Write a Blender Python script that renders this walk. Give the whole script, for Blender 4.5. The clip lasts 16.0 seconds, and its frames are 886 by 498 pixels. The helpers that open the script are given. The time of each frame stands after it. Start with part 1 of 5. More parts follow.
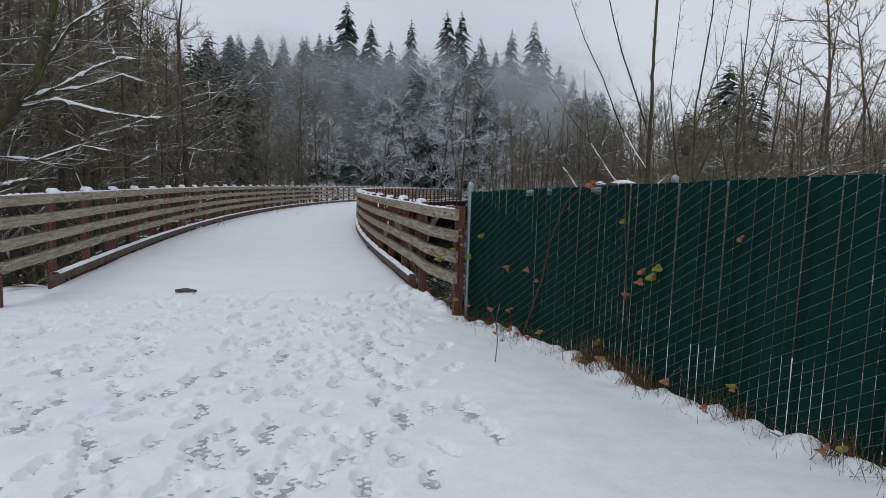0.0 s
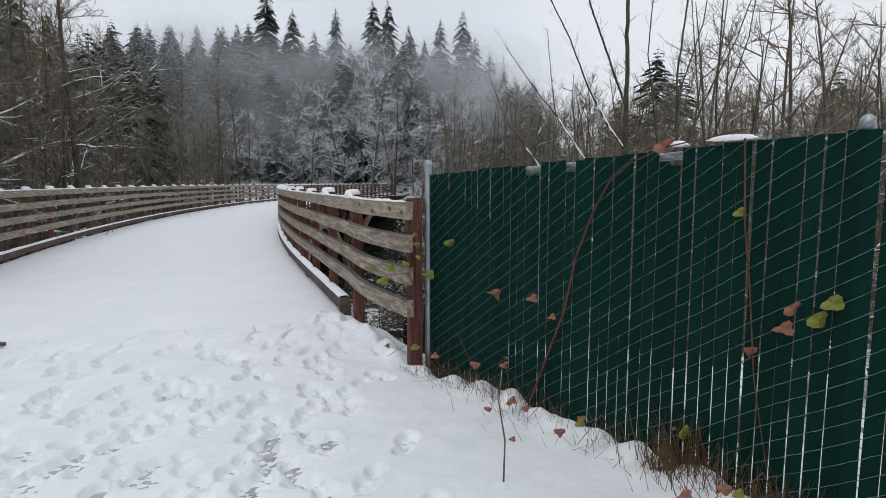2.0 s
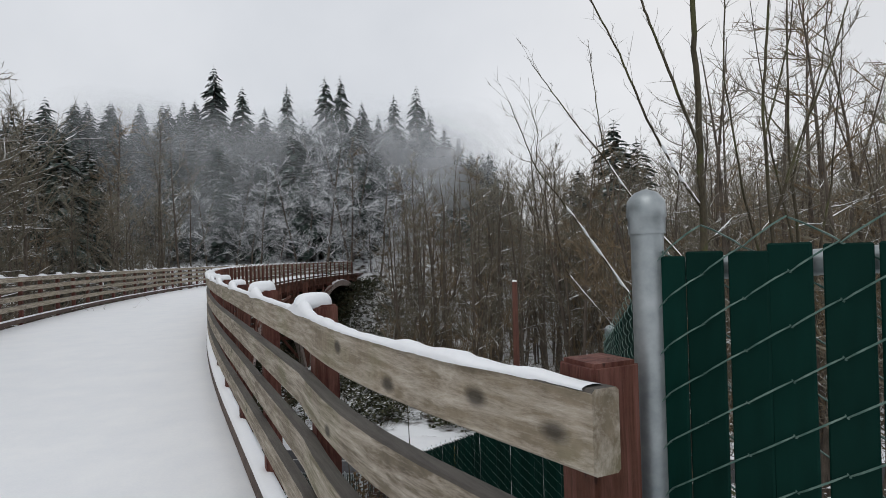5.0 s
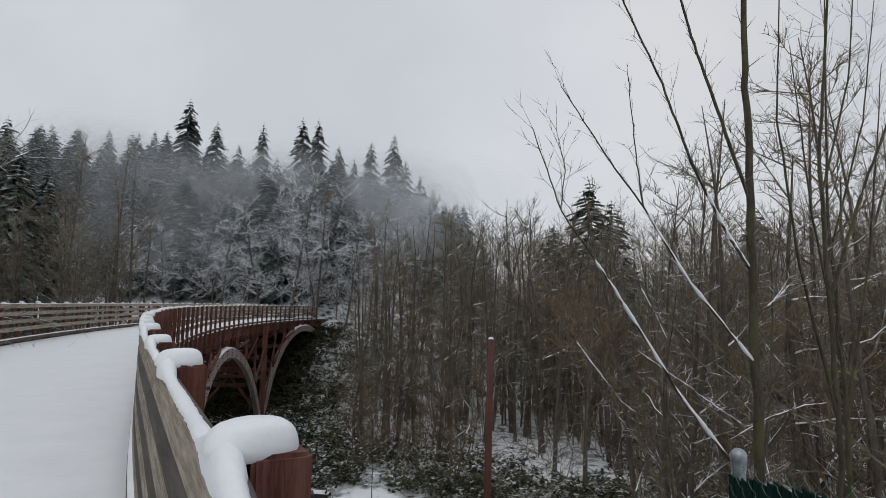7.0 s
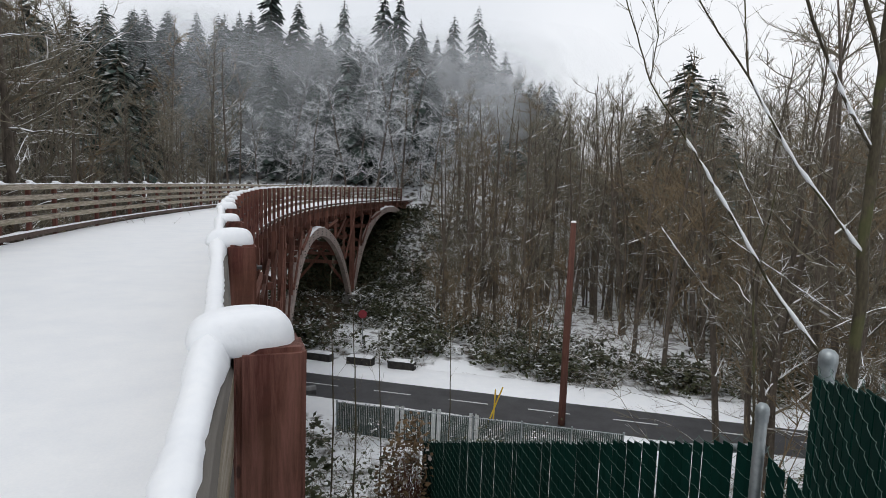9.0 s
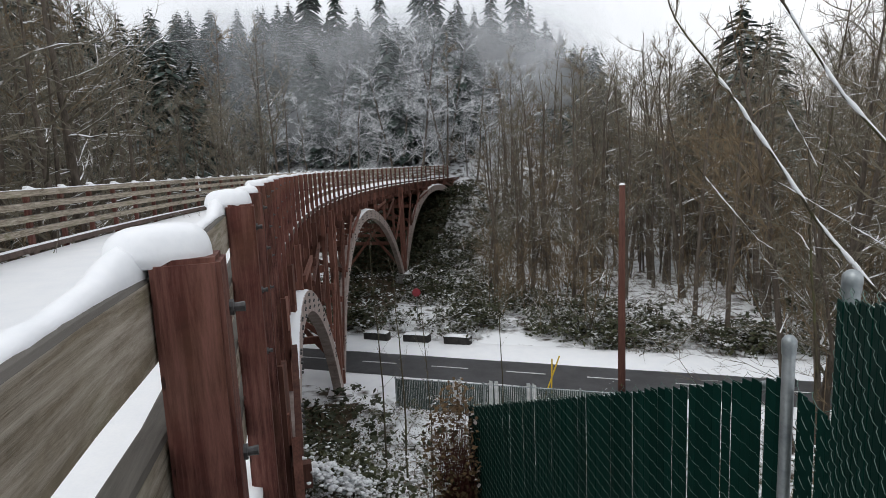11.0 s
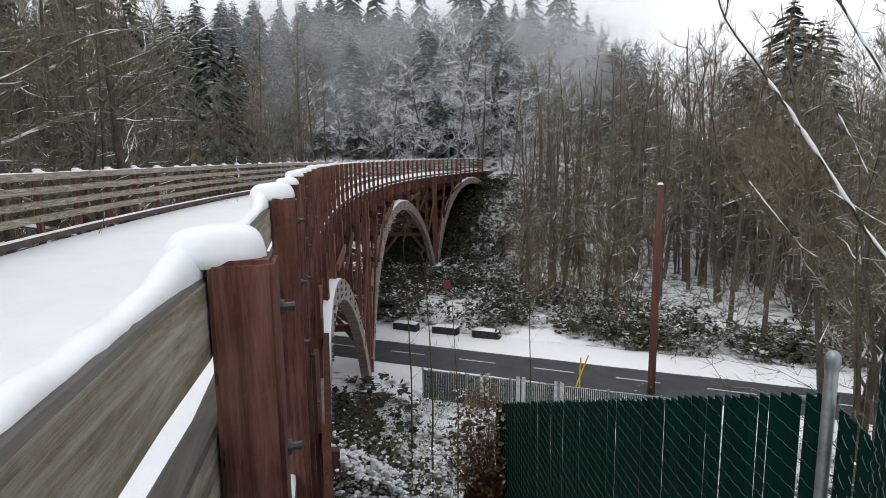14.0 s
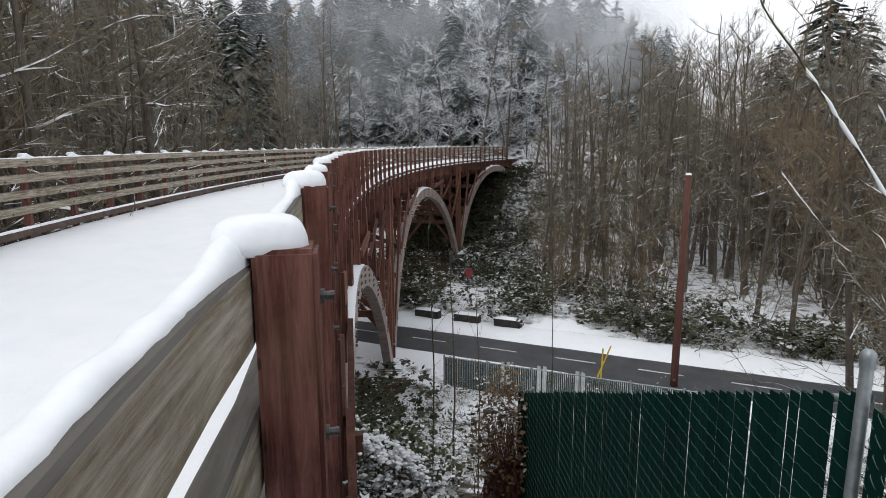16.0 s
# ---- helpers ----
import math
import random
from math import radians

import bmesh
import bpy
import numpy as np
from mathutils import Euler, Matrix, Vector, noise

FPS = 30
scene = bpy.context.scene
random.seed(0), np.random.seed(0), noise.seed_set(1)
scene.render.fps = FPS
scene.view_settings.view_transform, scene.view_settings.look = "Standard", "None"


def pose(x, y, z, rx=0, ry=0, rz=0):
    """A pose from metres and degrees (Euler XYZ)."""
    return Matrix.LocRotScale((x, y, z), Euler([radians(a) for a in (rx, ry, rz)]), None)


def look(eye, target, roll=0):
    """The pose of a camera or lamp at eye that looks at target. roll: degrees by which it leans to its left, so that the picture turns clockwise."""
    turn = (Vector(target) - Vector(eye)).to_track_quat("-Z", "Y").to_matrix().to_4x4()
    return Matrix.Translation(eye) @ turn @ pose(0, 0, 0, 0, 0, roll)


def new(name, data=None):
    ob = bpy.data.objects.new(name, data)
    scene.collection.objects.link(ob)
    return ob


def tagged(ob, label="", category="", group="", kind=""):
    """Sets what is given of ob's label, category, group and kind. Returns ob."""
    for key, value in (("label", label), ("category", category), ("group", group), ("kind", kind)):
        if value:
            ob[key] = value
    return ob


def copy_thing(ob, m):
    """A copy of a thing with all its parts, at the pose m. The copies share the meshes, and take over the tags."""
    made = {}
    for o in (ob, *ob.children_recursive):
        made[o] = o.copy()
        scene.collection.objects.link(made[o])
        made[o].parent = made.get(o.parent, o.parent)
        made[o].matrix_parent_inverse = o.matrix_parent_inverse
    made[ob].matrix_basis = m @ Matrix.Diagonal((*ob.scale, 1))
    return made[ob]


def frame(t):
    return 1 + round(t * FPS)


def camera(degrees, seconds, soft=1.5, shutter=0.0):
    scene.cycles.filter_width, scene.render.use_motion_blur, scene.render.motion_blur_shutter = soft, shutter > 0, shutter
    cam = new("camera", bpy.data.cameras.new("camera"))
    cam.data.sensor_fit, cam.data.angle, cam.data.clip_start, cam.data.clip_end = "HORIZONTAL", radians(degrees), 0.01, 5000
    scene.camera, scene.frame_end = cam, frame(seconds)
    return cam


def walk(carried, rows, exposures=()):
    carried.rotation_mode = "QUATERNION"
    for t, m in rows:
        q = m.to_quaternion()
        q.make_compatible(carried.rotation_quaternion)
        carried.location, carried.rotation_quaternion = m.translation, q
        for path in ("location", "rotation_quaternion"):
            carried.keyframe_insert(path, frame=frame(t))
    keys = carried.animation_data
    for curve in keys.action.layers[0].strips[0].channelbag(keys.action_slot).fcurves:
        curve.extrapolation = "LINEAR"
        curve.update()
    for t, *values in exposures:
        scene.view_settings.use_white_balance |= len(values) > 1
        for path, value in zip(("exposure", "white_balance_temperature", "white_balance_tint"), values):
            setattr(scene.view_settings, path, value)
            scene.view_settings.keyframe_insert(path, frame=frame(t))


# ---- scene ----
cam = camera(73.8, 16.0, soft=0.8)
PATH = [
    (0, (-0.332, -0.208, 1.599), (-0.28, 1.78, 1.389), 1.8),
    (0.5, (-0.428, 0.347, 1.524), (-0.444, 2.337, 1.33), 1.5),
    (1, (-0.417, 1.057, 1.508), (-0.346, 3.042, 1.278), 0.7),
    (1.5, (-0.451, 1.666, 1.47), (-0.385, 3.651, 1.232), 0.6),
    (2, (-0.354, 2.357, 1.483), (-0.084, 4.326, 1.26), -0.0),
    (2.5, (-0.355, 2.984, 1.518), (-0.054, 4.958, 1.401), 4.5),
    (3, (-0.339, 3.682, 1.531), (-0.02, 5.657, 1.562), 1.4),
    (3.5, (-0.361, 4.412, 1.549), (-0.09, 6.388, 1.69), 3.2),
    (5.8, (-0.457, 6.805, 1.558), (0.024, 8.746, 1.536), -3.5),
    (6, (-0.46, 6.977, 1.564), (0.032, 8.914, 1.653), -2.6),
    (6.5, (-0.466, 7.342, 1.597), (-0.05, 9.288, 1.797), -2.0),
    (7, (-0.417, 7.602, 1.619), (0.11, 9.521, 1.815), 1.6),
    (7.5, (-0.332, 7.74, 1.623), (0.089, 9.693, 1.536), 2.0),
    (8, (-0.329, 7.809, 1.619), (0.065, 9.765, 1.487), 2.4),
    (8.5, (-0.314, 7.782, 1.631), (0.011, 9.747, 1.452), 2.9),
    (10.8, (-0.032, 7.754, 1.493), (0.055, 9.736, 1.239), -2.2),
    (11, (-0.036, 7.761, 1.49), (0.047, 9.738, 1.205), -2.5),
(11.5, (-0.045, 7.763, 1.499), (-0.003, 9.740, 1.201), -2.5),
    (12, (-0.055, 7.765, 1.508), (-0.010, 9.738, 1.186), -2.6),
    (12.5, (-0.064, 7.767, 1.517), (-0.022, 9.742, 1.207), -2.0),
    (13, (-0.063, 7.762, 1.518), (-0.019, 9.739, 1.216), -2.2),
    (13.5, (-0.062, 7.758, 1.519), (-0.055, 9.735, 1.221), -1.4),
    (14, (-0.062, 7.753, 1.520), (-0.086, 9.729, 1.213), -0.8),
    (14.5, (-0.061, 7.748, 1.521), (-0.095, 9.722, 1.206), -0.9),
    (15, (-0.071, 7.747, 1.524), (-0.113, 9.721, 1.202), -0.5),
    (15.5, (-0.080, 7.747, 1.526), (-0.147, 9.718, 1.196), -0.5),
    (16, (-0.09, 7.746, 1.529), (-0.19, 9.713, 1.181), -0.2),
]
walk(cam, [(t, look(e, g, r)) for t, e, g, r in PATH], exposures=[(0, -0.3, 6050, 10), (2.5, 0.0, 6250, 10), (5.8, -0.16, 6400, 10), (7.5, -0.33, 6250, 10), (8.5, 0.0, 6350, 10), (10.8, 0.3, 6400, 10), (12.5, 0.42, 6350, 10), (16, 0.42, 6350, 10)])

# ---------------------------------------------------------------- world and sun
world = bpy.data.worlds.new("overcast_sky")
scene.world = world
world.use_nodes = True
wn, wl = world.node_tree.nodes, world.node_tree.links
wn.clear()
w_out = wn.new("ShaderNodeOutputWorld")
w_bg = wn.new("ShaderNodeBackground")
w_sky = wn.new("ShaderNodeTexSky")
w_sky.sky_type, w_sky.sun_disc = "NISHITA", False
w_sky.sun_elevation, w_sky.sun_rotation = radians(28), radians(40)
w_tc = wn.new("ShaderNodeTexCoord")
w_noise = wn.new("ShaderNodeTexNoise")
w_noise.inputs["Scale"].default_value, w_noise.inputs["Detail"].default_value = 2.2, 5
w_ramp = wn.new("ShaderNodeValToRGB")
w_ramp.color_ramp.elements[0].position, w_ramp.color_ramp.elements[1].position = 0.3, 0.72
w_ramp.color_ramp.elements[0].color = (6.7, 6.9, 7.2, 1)
w_ramp.color_ramp.elements[1].color = (8.4, 8.5, 8.7, 1)
w_mix = wn.new("ShaderNodeMixRGB")
w_mix.inputs["Fac"].default_value = 0.93
wl.new(w_tc.outputs["Generated"], w_noise.inputs["Vector"])
wl.new(w_noise.outputs["Fac"], w_ramp.inputs["Fac"])
wl.new(w_sky.outputs["Color"], w_mix.inputs["Color1"])
wl.new(w_ramp.outputs["Color"], w_mix.inputs["Color2"])
wl.new(w_mix.outputs["Color"], w_bg.inputs["Color"])
w_bg.inputs["Strength"].default_value = 0.1
wl.new(w_bg.outputs["Background"], w_out.inputs["Surface"])

sun_data = bpy.data.lights.new("sun", "SUN")
sun_data.energy, sun_data.angle, sun_data.color = 0.75, radians(40), (1.0, 0.97, 0.93)
sun = new("sun", sun_data)
sun.rotation_euler = (radians(32), 0, radians(-40))


# ---------------------------------------------------------------- materials
def material(name, dark, light, scale=4.0, stretch=(1, 1, 1), rough=0.8, bump=0.3, fine=40.0, snow=0.0,
             snow_edge=0.35, metal=0.0, vary=0.0, moss=0.0, coords="Object", snow_scale=1.3, spec=0.3):
    """Two-scale noise between dark and light, relief, optional lying snow on faces that look up, optional moss."""
    m = bpy.data.materials.new(name)
    m.use_nodes = True
    n, l = m.node_tree.nodes, m.node_tree.links
    b = n["Principled BSDF"]
    tc = n.new("ShaderNodeTexCoord")
    mp = n.new("ShaderNodeMapping")
    mp.inputs["Scale"].default_value = stretch
    l.new(tc.outputs[coords], mp.inputs["Vector"])
    big = n.new("ShaderNodeTexNoise")
    big.inputs["Scale"].default_value, big.inputs["Detail"].default_value = scale, 6
    big.inputs["Roughness"].default_value = 0.65
    l.new(mp.outputs["Vector"], big.inputs["Vector"])
    small = n.new("ShaderNodeTexNoise")
    small.inputs["Scale"].default_value, small.inputs["Detail"].default_value = fine, 4
    l.new(mp.outputs["Vector"], small.inputs["Vector"])
    add = n.new("ShaderNodeMath")
    add.operation = "MULTIPLY_ADD"
    l.new(small.outputs["Fac"], add.inputs[0])
    add.inputs[1].default_value = 0.45
    l.new(big.outputs["Fac"], add.inputs[2])
    ramp = n.new("ShaderNodeValToRGB")
    ramp.color_ramp.elements[0].position, ramp.color_ramp.elements[1].position = 0.5, 0.95
    ramp.color_ramp.elements[0].color, ramp.color_ramp.elements[1].color = (*dark, 1), (*light, 1)
    l.new(add.outputs["Value"], ramp.inputs["Fac"])
    colour = ramp.outputs["Color"]
    if vary:
        info = n.new("ShaderNodeObjectInfo")
        rng = n.new("ShaderNodeMapRange")
        rng.inputs["To Min"].default_value, rng.inputs["To Max"].default_value = 1 - vary, 1 + vary
        l.new(info.outputs["Random"], rng.inputs["Value"])
        hsv = n.new("ShaderNodeHueSaturation")
        l.new(rng.outputs["Result"], hsv.inputs["Value"])
        l.new(colour, hsv.inputs["Color"])
        colour = hsv.outputs["Color"]
    if moss:
        mn = n.new("ShaderNodeTexNoise")
        mn.inputs["Scale"].default_value = 3.0
        l.new(tc.outputs[coords], mn.inputs["Vector"])
        mr = n.new("ShaderNodeMapRange")
        mr.inputs["From Min"].default_value, mr.inputs["From Max"].default_value = 0.52, 0.62
        mr.inputs["To Max"].default_value = moss
        l.new(mn.outputs["Fac"], mr.inputs["Value"])
        mm = n.new("ShaderNodeMixRGB")
        mm.inputs["Color2"].default_value = (0.09, 0.10, 0.035, 1)
        l.new(mr.outputs["Result"], mm.inputs["Fac"])
        l.new(colour, mm.inputs["Color1"])
        colour = mm.outputs["Color"]
    if snow:
        geo = n.new("ShaderNodeNewGeometry")
        sep = n.new("ShaderNodeSeparateXYZ")
        l.new(geo.outputs["Normal"], sep.inputs["Vector"])
        sn = n.new("ShaderNodeTexNoise")
        sn.inputs["Scale"].default_value, sn.inputs["Detail"].default_value = snow_scale, 7
        l.new(geo.outputs["Position"], sn.inputs["Vector"])
        s1 = n.new("ShaderNodeMath")
        s1.operation = "MULTIPLY_ADD"
        l.new(sn.outputs["Fac"], s1.inputs[0])
        s1.inputs[1].default_value = 1.6
        l.new(sep.outputs["Z"], s1.inputs[2])
        s2 = n.new("ShaderNodeMapRange")
        lo = 0.8 + snow_edge
        s2.inputs["From Min"].default_value, s2.inputs["From Max"].default_value = lo, lo + 0.25
        s2.inputs["To Max"].default_value = snow
        l.new(s1.outputs["Value"], s2.inputs["Value"])
        sm = n.new("ShaderNodeMixRGB")
        sm.inputs["Color2"].default_value = (0.84, 0.86, 0.88, 1)
        l.new(s2.outputs["Result"], sm.inputs["Fac"])
        l.new(colour, sm.inputs["Color1"])
        colour = sm.outputs["Color"]
    l.new(colour, b.inputs["Base Color"])
    b.inputs["Roughness"].default_value, b.inputs["Metallic"].default_value = rough, metal
    b.inputs["Specular IOR Level"].default_value = spec
    if bump:
        bp = n.new("ShaderNodeBump")
        bp.inputs["Strength"].default_value, bp.inputs["Distance"].default_value = bump, 0.01
        l.new(add.outputs["Value"], bp.inputs["Height"])
        l.new(bp.outputs["Normal"], b.inputs["Normal"])
    return m


def timber(name, dark, mid, light, along_axis, grain=38.0, moss=0.2, vary=0.2, cuts=0.0, wet=0.0):
    """Weathered sawn timber: stretched grain, knots, grey bleaching, green algae, rows of incised cuts."""
    m = material(name, dark, mid, 3.0, rough=0.72, bump=0.0, vary=vary, moss=moss)
    n, l = m.node_tree.nodes, m.node_tree.links
    b = n["Principled BSDF"]
    base = b.inputs["Base Color"].links[0].from_socket
    tc = n.new("ShaderNodeTexCoord")
    mp = n.new("ShaderNodeMapping")
    mp.inputs["Scale"].default_value = [0.075 if k == along_axis else 1.0 for k in range(3)]
    shift = n.new("ShaderNodeObjectInfo")
    sv = n.new("ShaderNodeVectorMath")
    sv.operation = "MULTIPLY_ADD"
    sv.inputs[1].default_value = (31.0, 17.0, 23.0)
    l.new(shift.outputs["Random"], sv.inputs[0])
    l.new(tc.outputs["Object"], sv.inputs[2])
    l.new(sv.outputs["Vector"], mp.inputs["Vector"])
    warp = n.new("ShaderNodeTexNoise")
    warp.inputs["Scale"].default_value, warp.inputs["Detail"].default_value = 9.0, 3
    l.new(mp.outputs["Vector"], warp.inputs["Vector"])
    vm = n.new("ShaderNodeVectorMath")
    vm.operation = "MULTIPLY_ADD"
    vm.inputs[1].default_value = (0.07, 0.07, 0.07)
    l.new(warp.outputs["Color"], vm.inputs[0])
    l.new(mp.outputs["Vector"], vm.inputs[2])
    gr = n.new("ShaderNodeTexNoise")
    gr.inputs["Scale"].default_value, gr.inputs["Detail"].default_value, gr.inputs["Roughness"].default_value = grain, 8, 0.75
    l.new(vm.outputs["Vector"], gr.inputs["Vector"])
    gm = n.new("ShaderNodeMapRange")
    gm.inputs["From Min"].default_value, gm.inputs["From Max"].default_value = 0.43, 0.66
    l.new(gr.outputs["Fac"], gm.inputs["Value"])
    mx = n.new("ShaderNodeMixRGB")
    mx.inputs["Color2"].default_value = (*light, 1)
    l.new(gm.outputs["Result"], mx.inputs["Fac"])
    l.new(base, mx.inputs["Color1"])
    col = mx.outputs["Color"]
    kn = n.new("ShaderNodeTexVoronoi")
    kn.inputs["Scale"].default_value = 4.3
    km = n.new("ShaderNodeMapping")
    km.inputs["Scale"].default_value = [0.55 if k == along_axis else 1.0 for k in range(3)]
    l.new(sv.outputs["Vector"], km.inputs["Vector"])
    l.new(km.outputs["Vector"], kn.inputs["Vector"])
    kr = n.new("ShaderNodeMapRange")
    kr.inputs["From Min"].default_value, kr.inputs["From Max"].default_value = 0.055, 0.115
    kr.inputs["To Min"].default_value, kr.inputs["To Max"].default_value = 0.25, 1.0
    l.new(kn.outputs["Distance"], kr.inputs["Value"])
    dk = n.new("ShaderNodeMixRGB")
    dk.blend_type = "MULTIPLY"
    dk.inputs["Fac"].default_value = 1.0
    l.new(col, dk.inputs["Color1"])
    l.new(kr.outputs["Result"], dk.inputs["Color2"])
    col = dk.outputs["Color"]
    height = gr.outputs["Fac"]
    if cuts:
        cm = n.new("ShaderNodeMapping")
        cm.inputs["Scale"].default_value = [14.0 if k == along_axis else 45.0 for k in range(3)]
        l.new(tc.outputs["Object"], cm.inputs["Vector"])
        cv = n.new("ShaderNodeTexVoronoi")
        cv.inputs["Scale"].default_value, cv.inputs["Randomness"].default_value = 1.0, 0.45
        l.new(cm.outputs["Vector"], cv.inputs["Vector"])
        cr = n.new("ShaderNodeMapRange")
        cr.inputs["From Min"].default_value, cr.inputs["From Max"].default_value = 0.12, 0.2
        cr.inputs["To Min"].default_value = cuts
        l.new(cv.outputs["Distance"], cr.inputs["Value"])
        d2 = n.new("ShaderNodeMixRGB")
        d2.blend_type = "MULTIPLY"
        d2.inputs["Fac"].default_value = 1.0
        l.new(col, d2.inputs["Color1"])
        l.new(cr.outputs["Result"], d2.inputs["Color2"])
        col = d2.outputs["Color"]
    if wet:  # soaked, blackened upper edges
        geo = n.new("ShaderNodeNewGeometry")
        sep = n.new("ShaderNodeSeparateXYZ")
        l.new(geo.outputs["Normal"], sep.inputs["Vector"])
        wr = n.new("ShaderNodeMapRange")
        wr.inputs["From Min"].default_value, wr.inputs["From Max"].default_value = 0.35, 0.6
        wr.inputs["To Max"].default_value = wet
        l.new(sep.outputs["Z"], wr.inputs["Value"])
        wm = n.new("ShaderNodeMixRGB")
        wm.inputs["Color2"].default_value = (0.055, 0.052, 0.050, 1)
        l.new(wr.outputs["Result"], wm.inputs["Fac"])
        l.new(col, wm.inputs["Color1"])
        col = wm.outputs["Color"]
    l.new(col, b.inputs["Base Color"])
    bp = n.new("ShaderNodeBump")
    bp.inputs["Strength"].default_value, bp.inputs["Distance"].default_value = 0.55, 0.006
    l.new(height, bp.inputs["Height"])
    l.new(bp.outputs["Normal"], b.inputs["Normal"])
    return m


M_SNOW = material("snow", (0.80, 0.82, 0.85), (0.88, 0.89, 0.90), 1.5, rough=0.55, bump=0.35, fine=55)
M_SNOW_TRODDEN = material("trodden_snow", (0.76, 0.78, 0.81), (0.88, 0.89, 0.90), 2.2, rough=0.6, bump=0.5, fine=30)
M_GROUND = material("forest_floor", (0.035, 0.026, 0.018), (0.09, 0.07, 0.05), 0.8, rough=0.95, bump=0.6, fine=12,
                    snow=0.95, snow_edge=0.74, snow_scale=1.1)
M_POST = timber("red_brown_timber", (0.045, 0.013, 0.010), (0.115, 0.036, 0.026), (0.20, 0.09, 0.07), 2, 36, 0.12, 0.3, 0.35)
M_TRESTLE = material("trestle_timber", (0.075, 0.030, 0.022), (0.21, 0.095, 0.068), 9, (1, 1, 0.08), 0.8, 0.4, 60, vary=0.35)
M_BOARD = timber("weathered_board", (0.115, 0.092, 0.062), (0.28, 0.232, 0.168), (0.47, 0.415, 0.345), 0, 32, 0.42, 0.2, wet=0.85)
M_RIB = material("weathered_glulam", (0.22, 0.17, 0.15), (0.42, 0.35, 0.32), 3, (1, 1, 1), 0.75, 0.3, 25)
M_CURB = material("curb_timber", (0.05, 0.035, 0.03), (0.14, 0.10, 0.08), 5, (0.1, 1, 1), 0.8, 0.4, 40)
M_SLAT = material("green_plastic_slat", (0.0017, 0.0165, 0.0125), (0.0034, 0.029, 0.0225), 3, (1, 1, 0.2), 0.6, 0.1, 60, vary=0.16, spec=0.07)
M_WIRE = material("green_coated_wire", (0.04, 0.09, 0.075), (0.16, 0.23, 0.20), 20, rough=0.45, bump=0, spec=0.2)
M_PIPE = material("galvanised_pipe", (0.22, 0.25, 0.26), (0.42, 0.45, 0.46), 6, rough=0.42, bump=0.1, metal=0.6)
M_STEEL = material("bolt_steel", (0.05, 0.05, 0.05), (0.16, 0.16, 0.16), 20, rough=0.5, metal=0.7, bump=0)
M_BARK = material("dark_bark", (0.050, 0.041, 0.033), (0.16, 0.132, 0.106), 6, (1, 1, 0.3), 0.95, 0.6, 25, snow=0.92, snow_edge=0.62)
M_TWIG = material("brown_twigs", (0.088, 0.077, 0.056), (0.228, 0.203, 0.152), 3, rough=0.95, bump=0, snow=0.92, snow_edge=0.56)
M_CANE = material("snow_lined_stem", (0.05, 0.04, 0.03), (0.15, 0.12, 0.09), 6, rough=0.95, bump=0.3, snow=0.95, snow_edge=0.58, snow_scale=2.5)
M_TWIG_RED = material("reddish_twigs", (0.098, 0.070, 0.044), (0.245, 0.188, 0.118), 3, rough=0.95, bump=0, snow=0.92, snow_edge=0.80)
M_TWIG_FROST = material("frosted_twigs", (0.13, 0.134, 0.14), (0.36, 0.37, 0.385), 3, rough=0.95, bump=0, snow=0.9, snow_edge=0.05)
M_NEEDLE = material("conifer_needles", (0.022, 0.036, 0.030), (0.06, 0.085, 0.072), 2, rough=0.9, bump=0, snow=0.45, snow_edge=0.85, vary=0.3)
M_LEAF = material("bramble_leaf", (0.03, 0.04, 0.018), (0.09, 0.09, 0.04), 5, rough=0.7, bump=0.1, snow=0.95, snow_edge=0.8)
M_BRAMBLE = material("dark_bramble_leaf", (0.020, 0.027, 0.012), (0.065, 0.068, 0.032), 5, rough=0.7, bump=0.1, snow=0.92, snow_edge=0.90, snow_scale=0.6)
M_BRAMBLE_BARE = material("sheltered_bramble_leaf", (0.018, 0.024, 0.011), (0.05, 0.055, 0.026), 5, rough=0.7, bump=0.1)
M_LEAF_DRY = material("dry_climber_leaf", (0.055, 0.036, 0.018), (0.17, 0.11, 0.055), 6, rough=0.8, bump=0.1, snow=0.9, snow_edge=0.98, snow_scale=2.5)
M_EARTH = material("bare_earth", (0.035, 0.024, 0.014), (0.10, 0.07, 0.042), 1.5, rough=0.95, bump=0.6, fine=14)
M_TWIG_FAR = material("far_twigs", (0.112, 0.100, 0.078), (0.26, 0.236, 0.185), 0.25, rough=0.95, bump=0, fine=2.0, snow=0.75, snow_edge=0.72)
M_SLAT_GREY = material("grey_green_slat", (0.028, 0.045, 0.040), (0.08, 0.105, 0.098), 4, rough=0.7, bump=0.1, vary=0.25)
M_SLAT_PALE = material("pale_plastic_slat", (0.38, 0.40, 0.40), (0.62, 0.64, 0.64), 4, rough=0.7, bump=0.1)
M_LEAF_GREEN = material("green_vine_leaf", (0.10, 0.12, 0.015), (0.22, 0.22, 0.04), 8, rough=0.6, bump=0.1)
M_LEAF_BROWN = material("dead_leaf", (0.16, 0.06, 0.04), (0.34, 0.16, 0.11), 8, rough=0.8, bump=0.1)
M_STEM = material("bramble_stem", (0.07, 0.025, 0.02), (0.16, 0.06, 0.045), 8, rough=0.8, bump=0)
M_ASPHALT = material("asphalt", (0.035, 0.035, 0.037), (0.075, 0.075, 0.08), 1.2, rough=0.55, bump=0.3, fine=60)
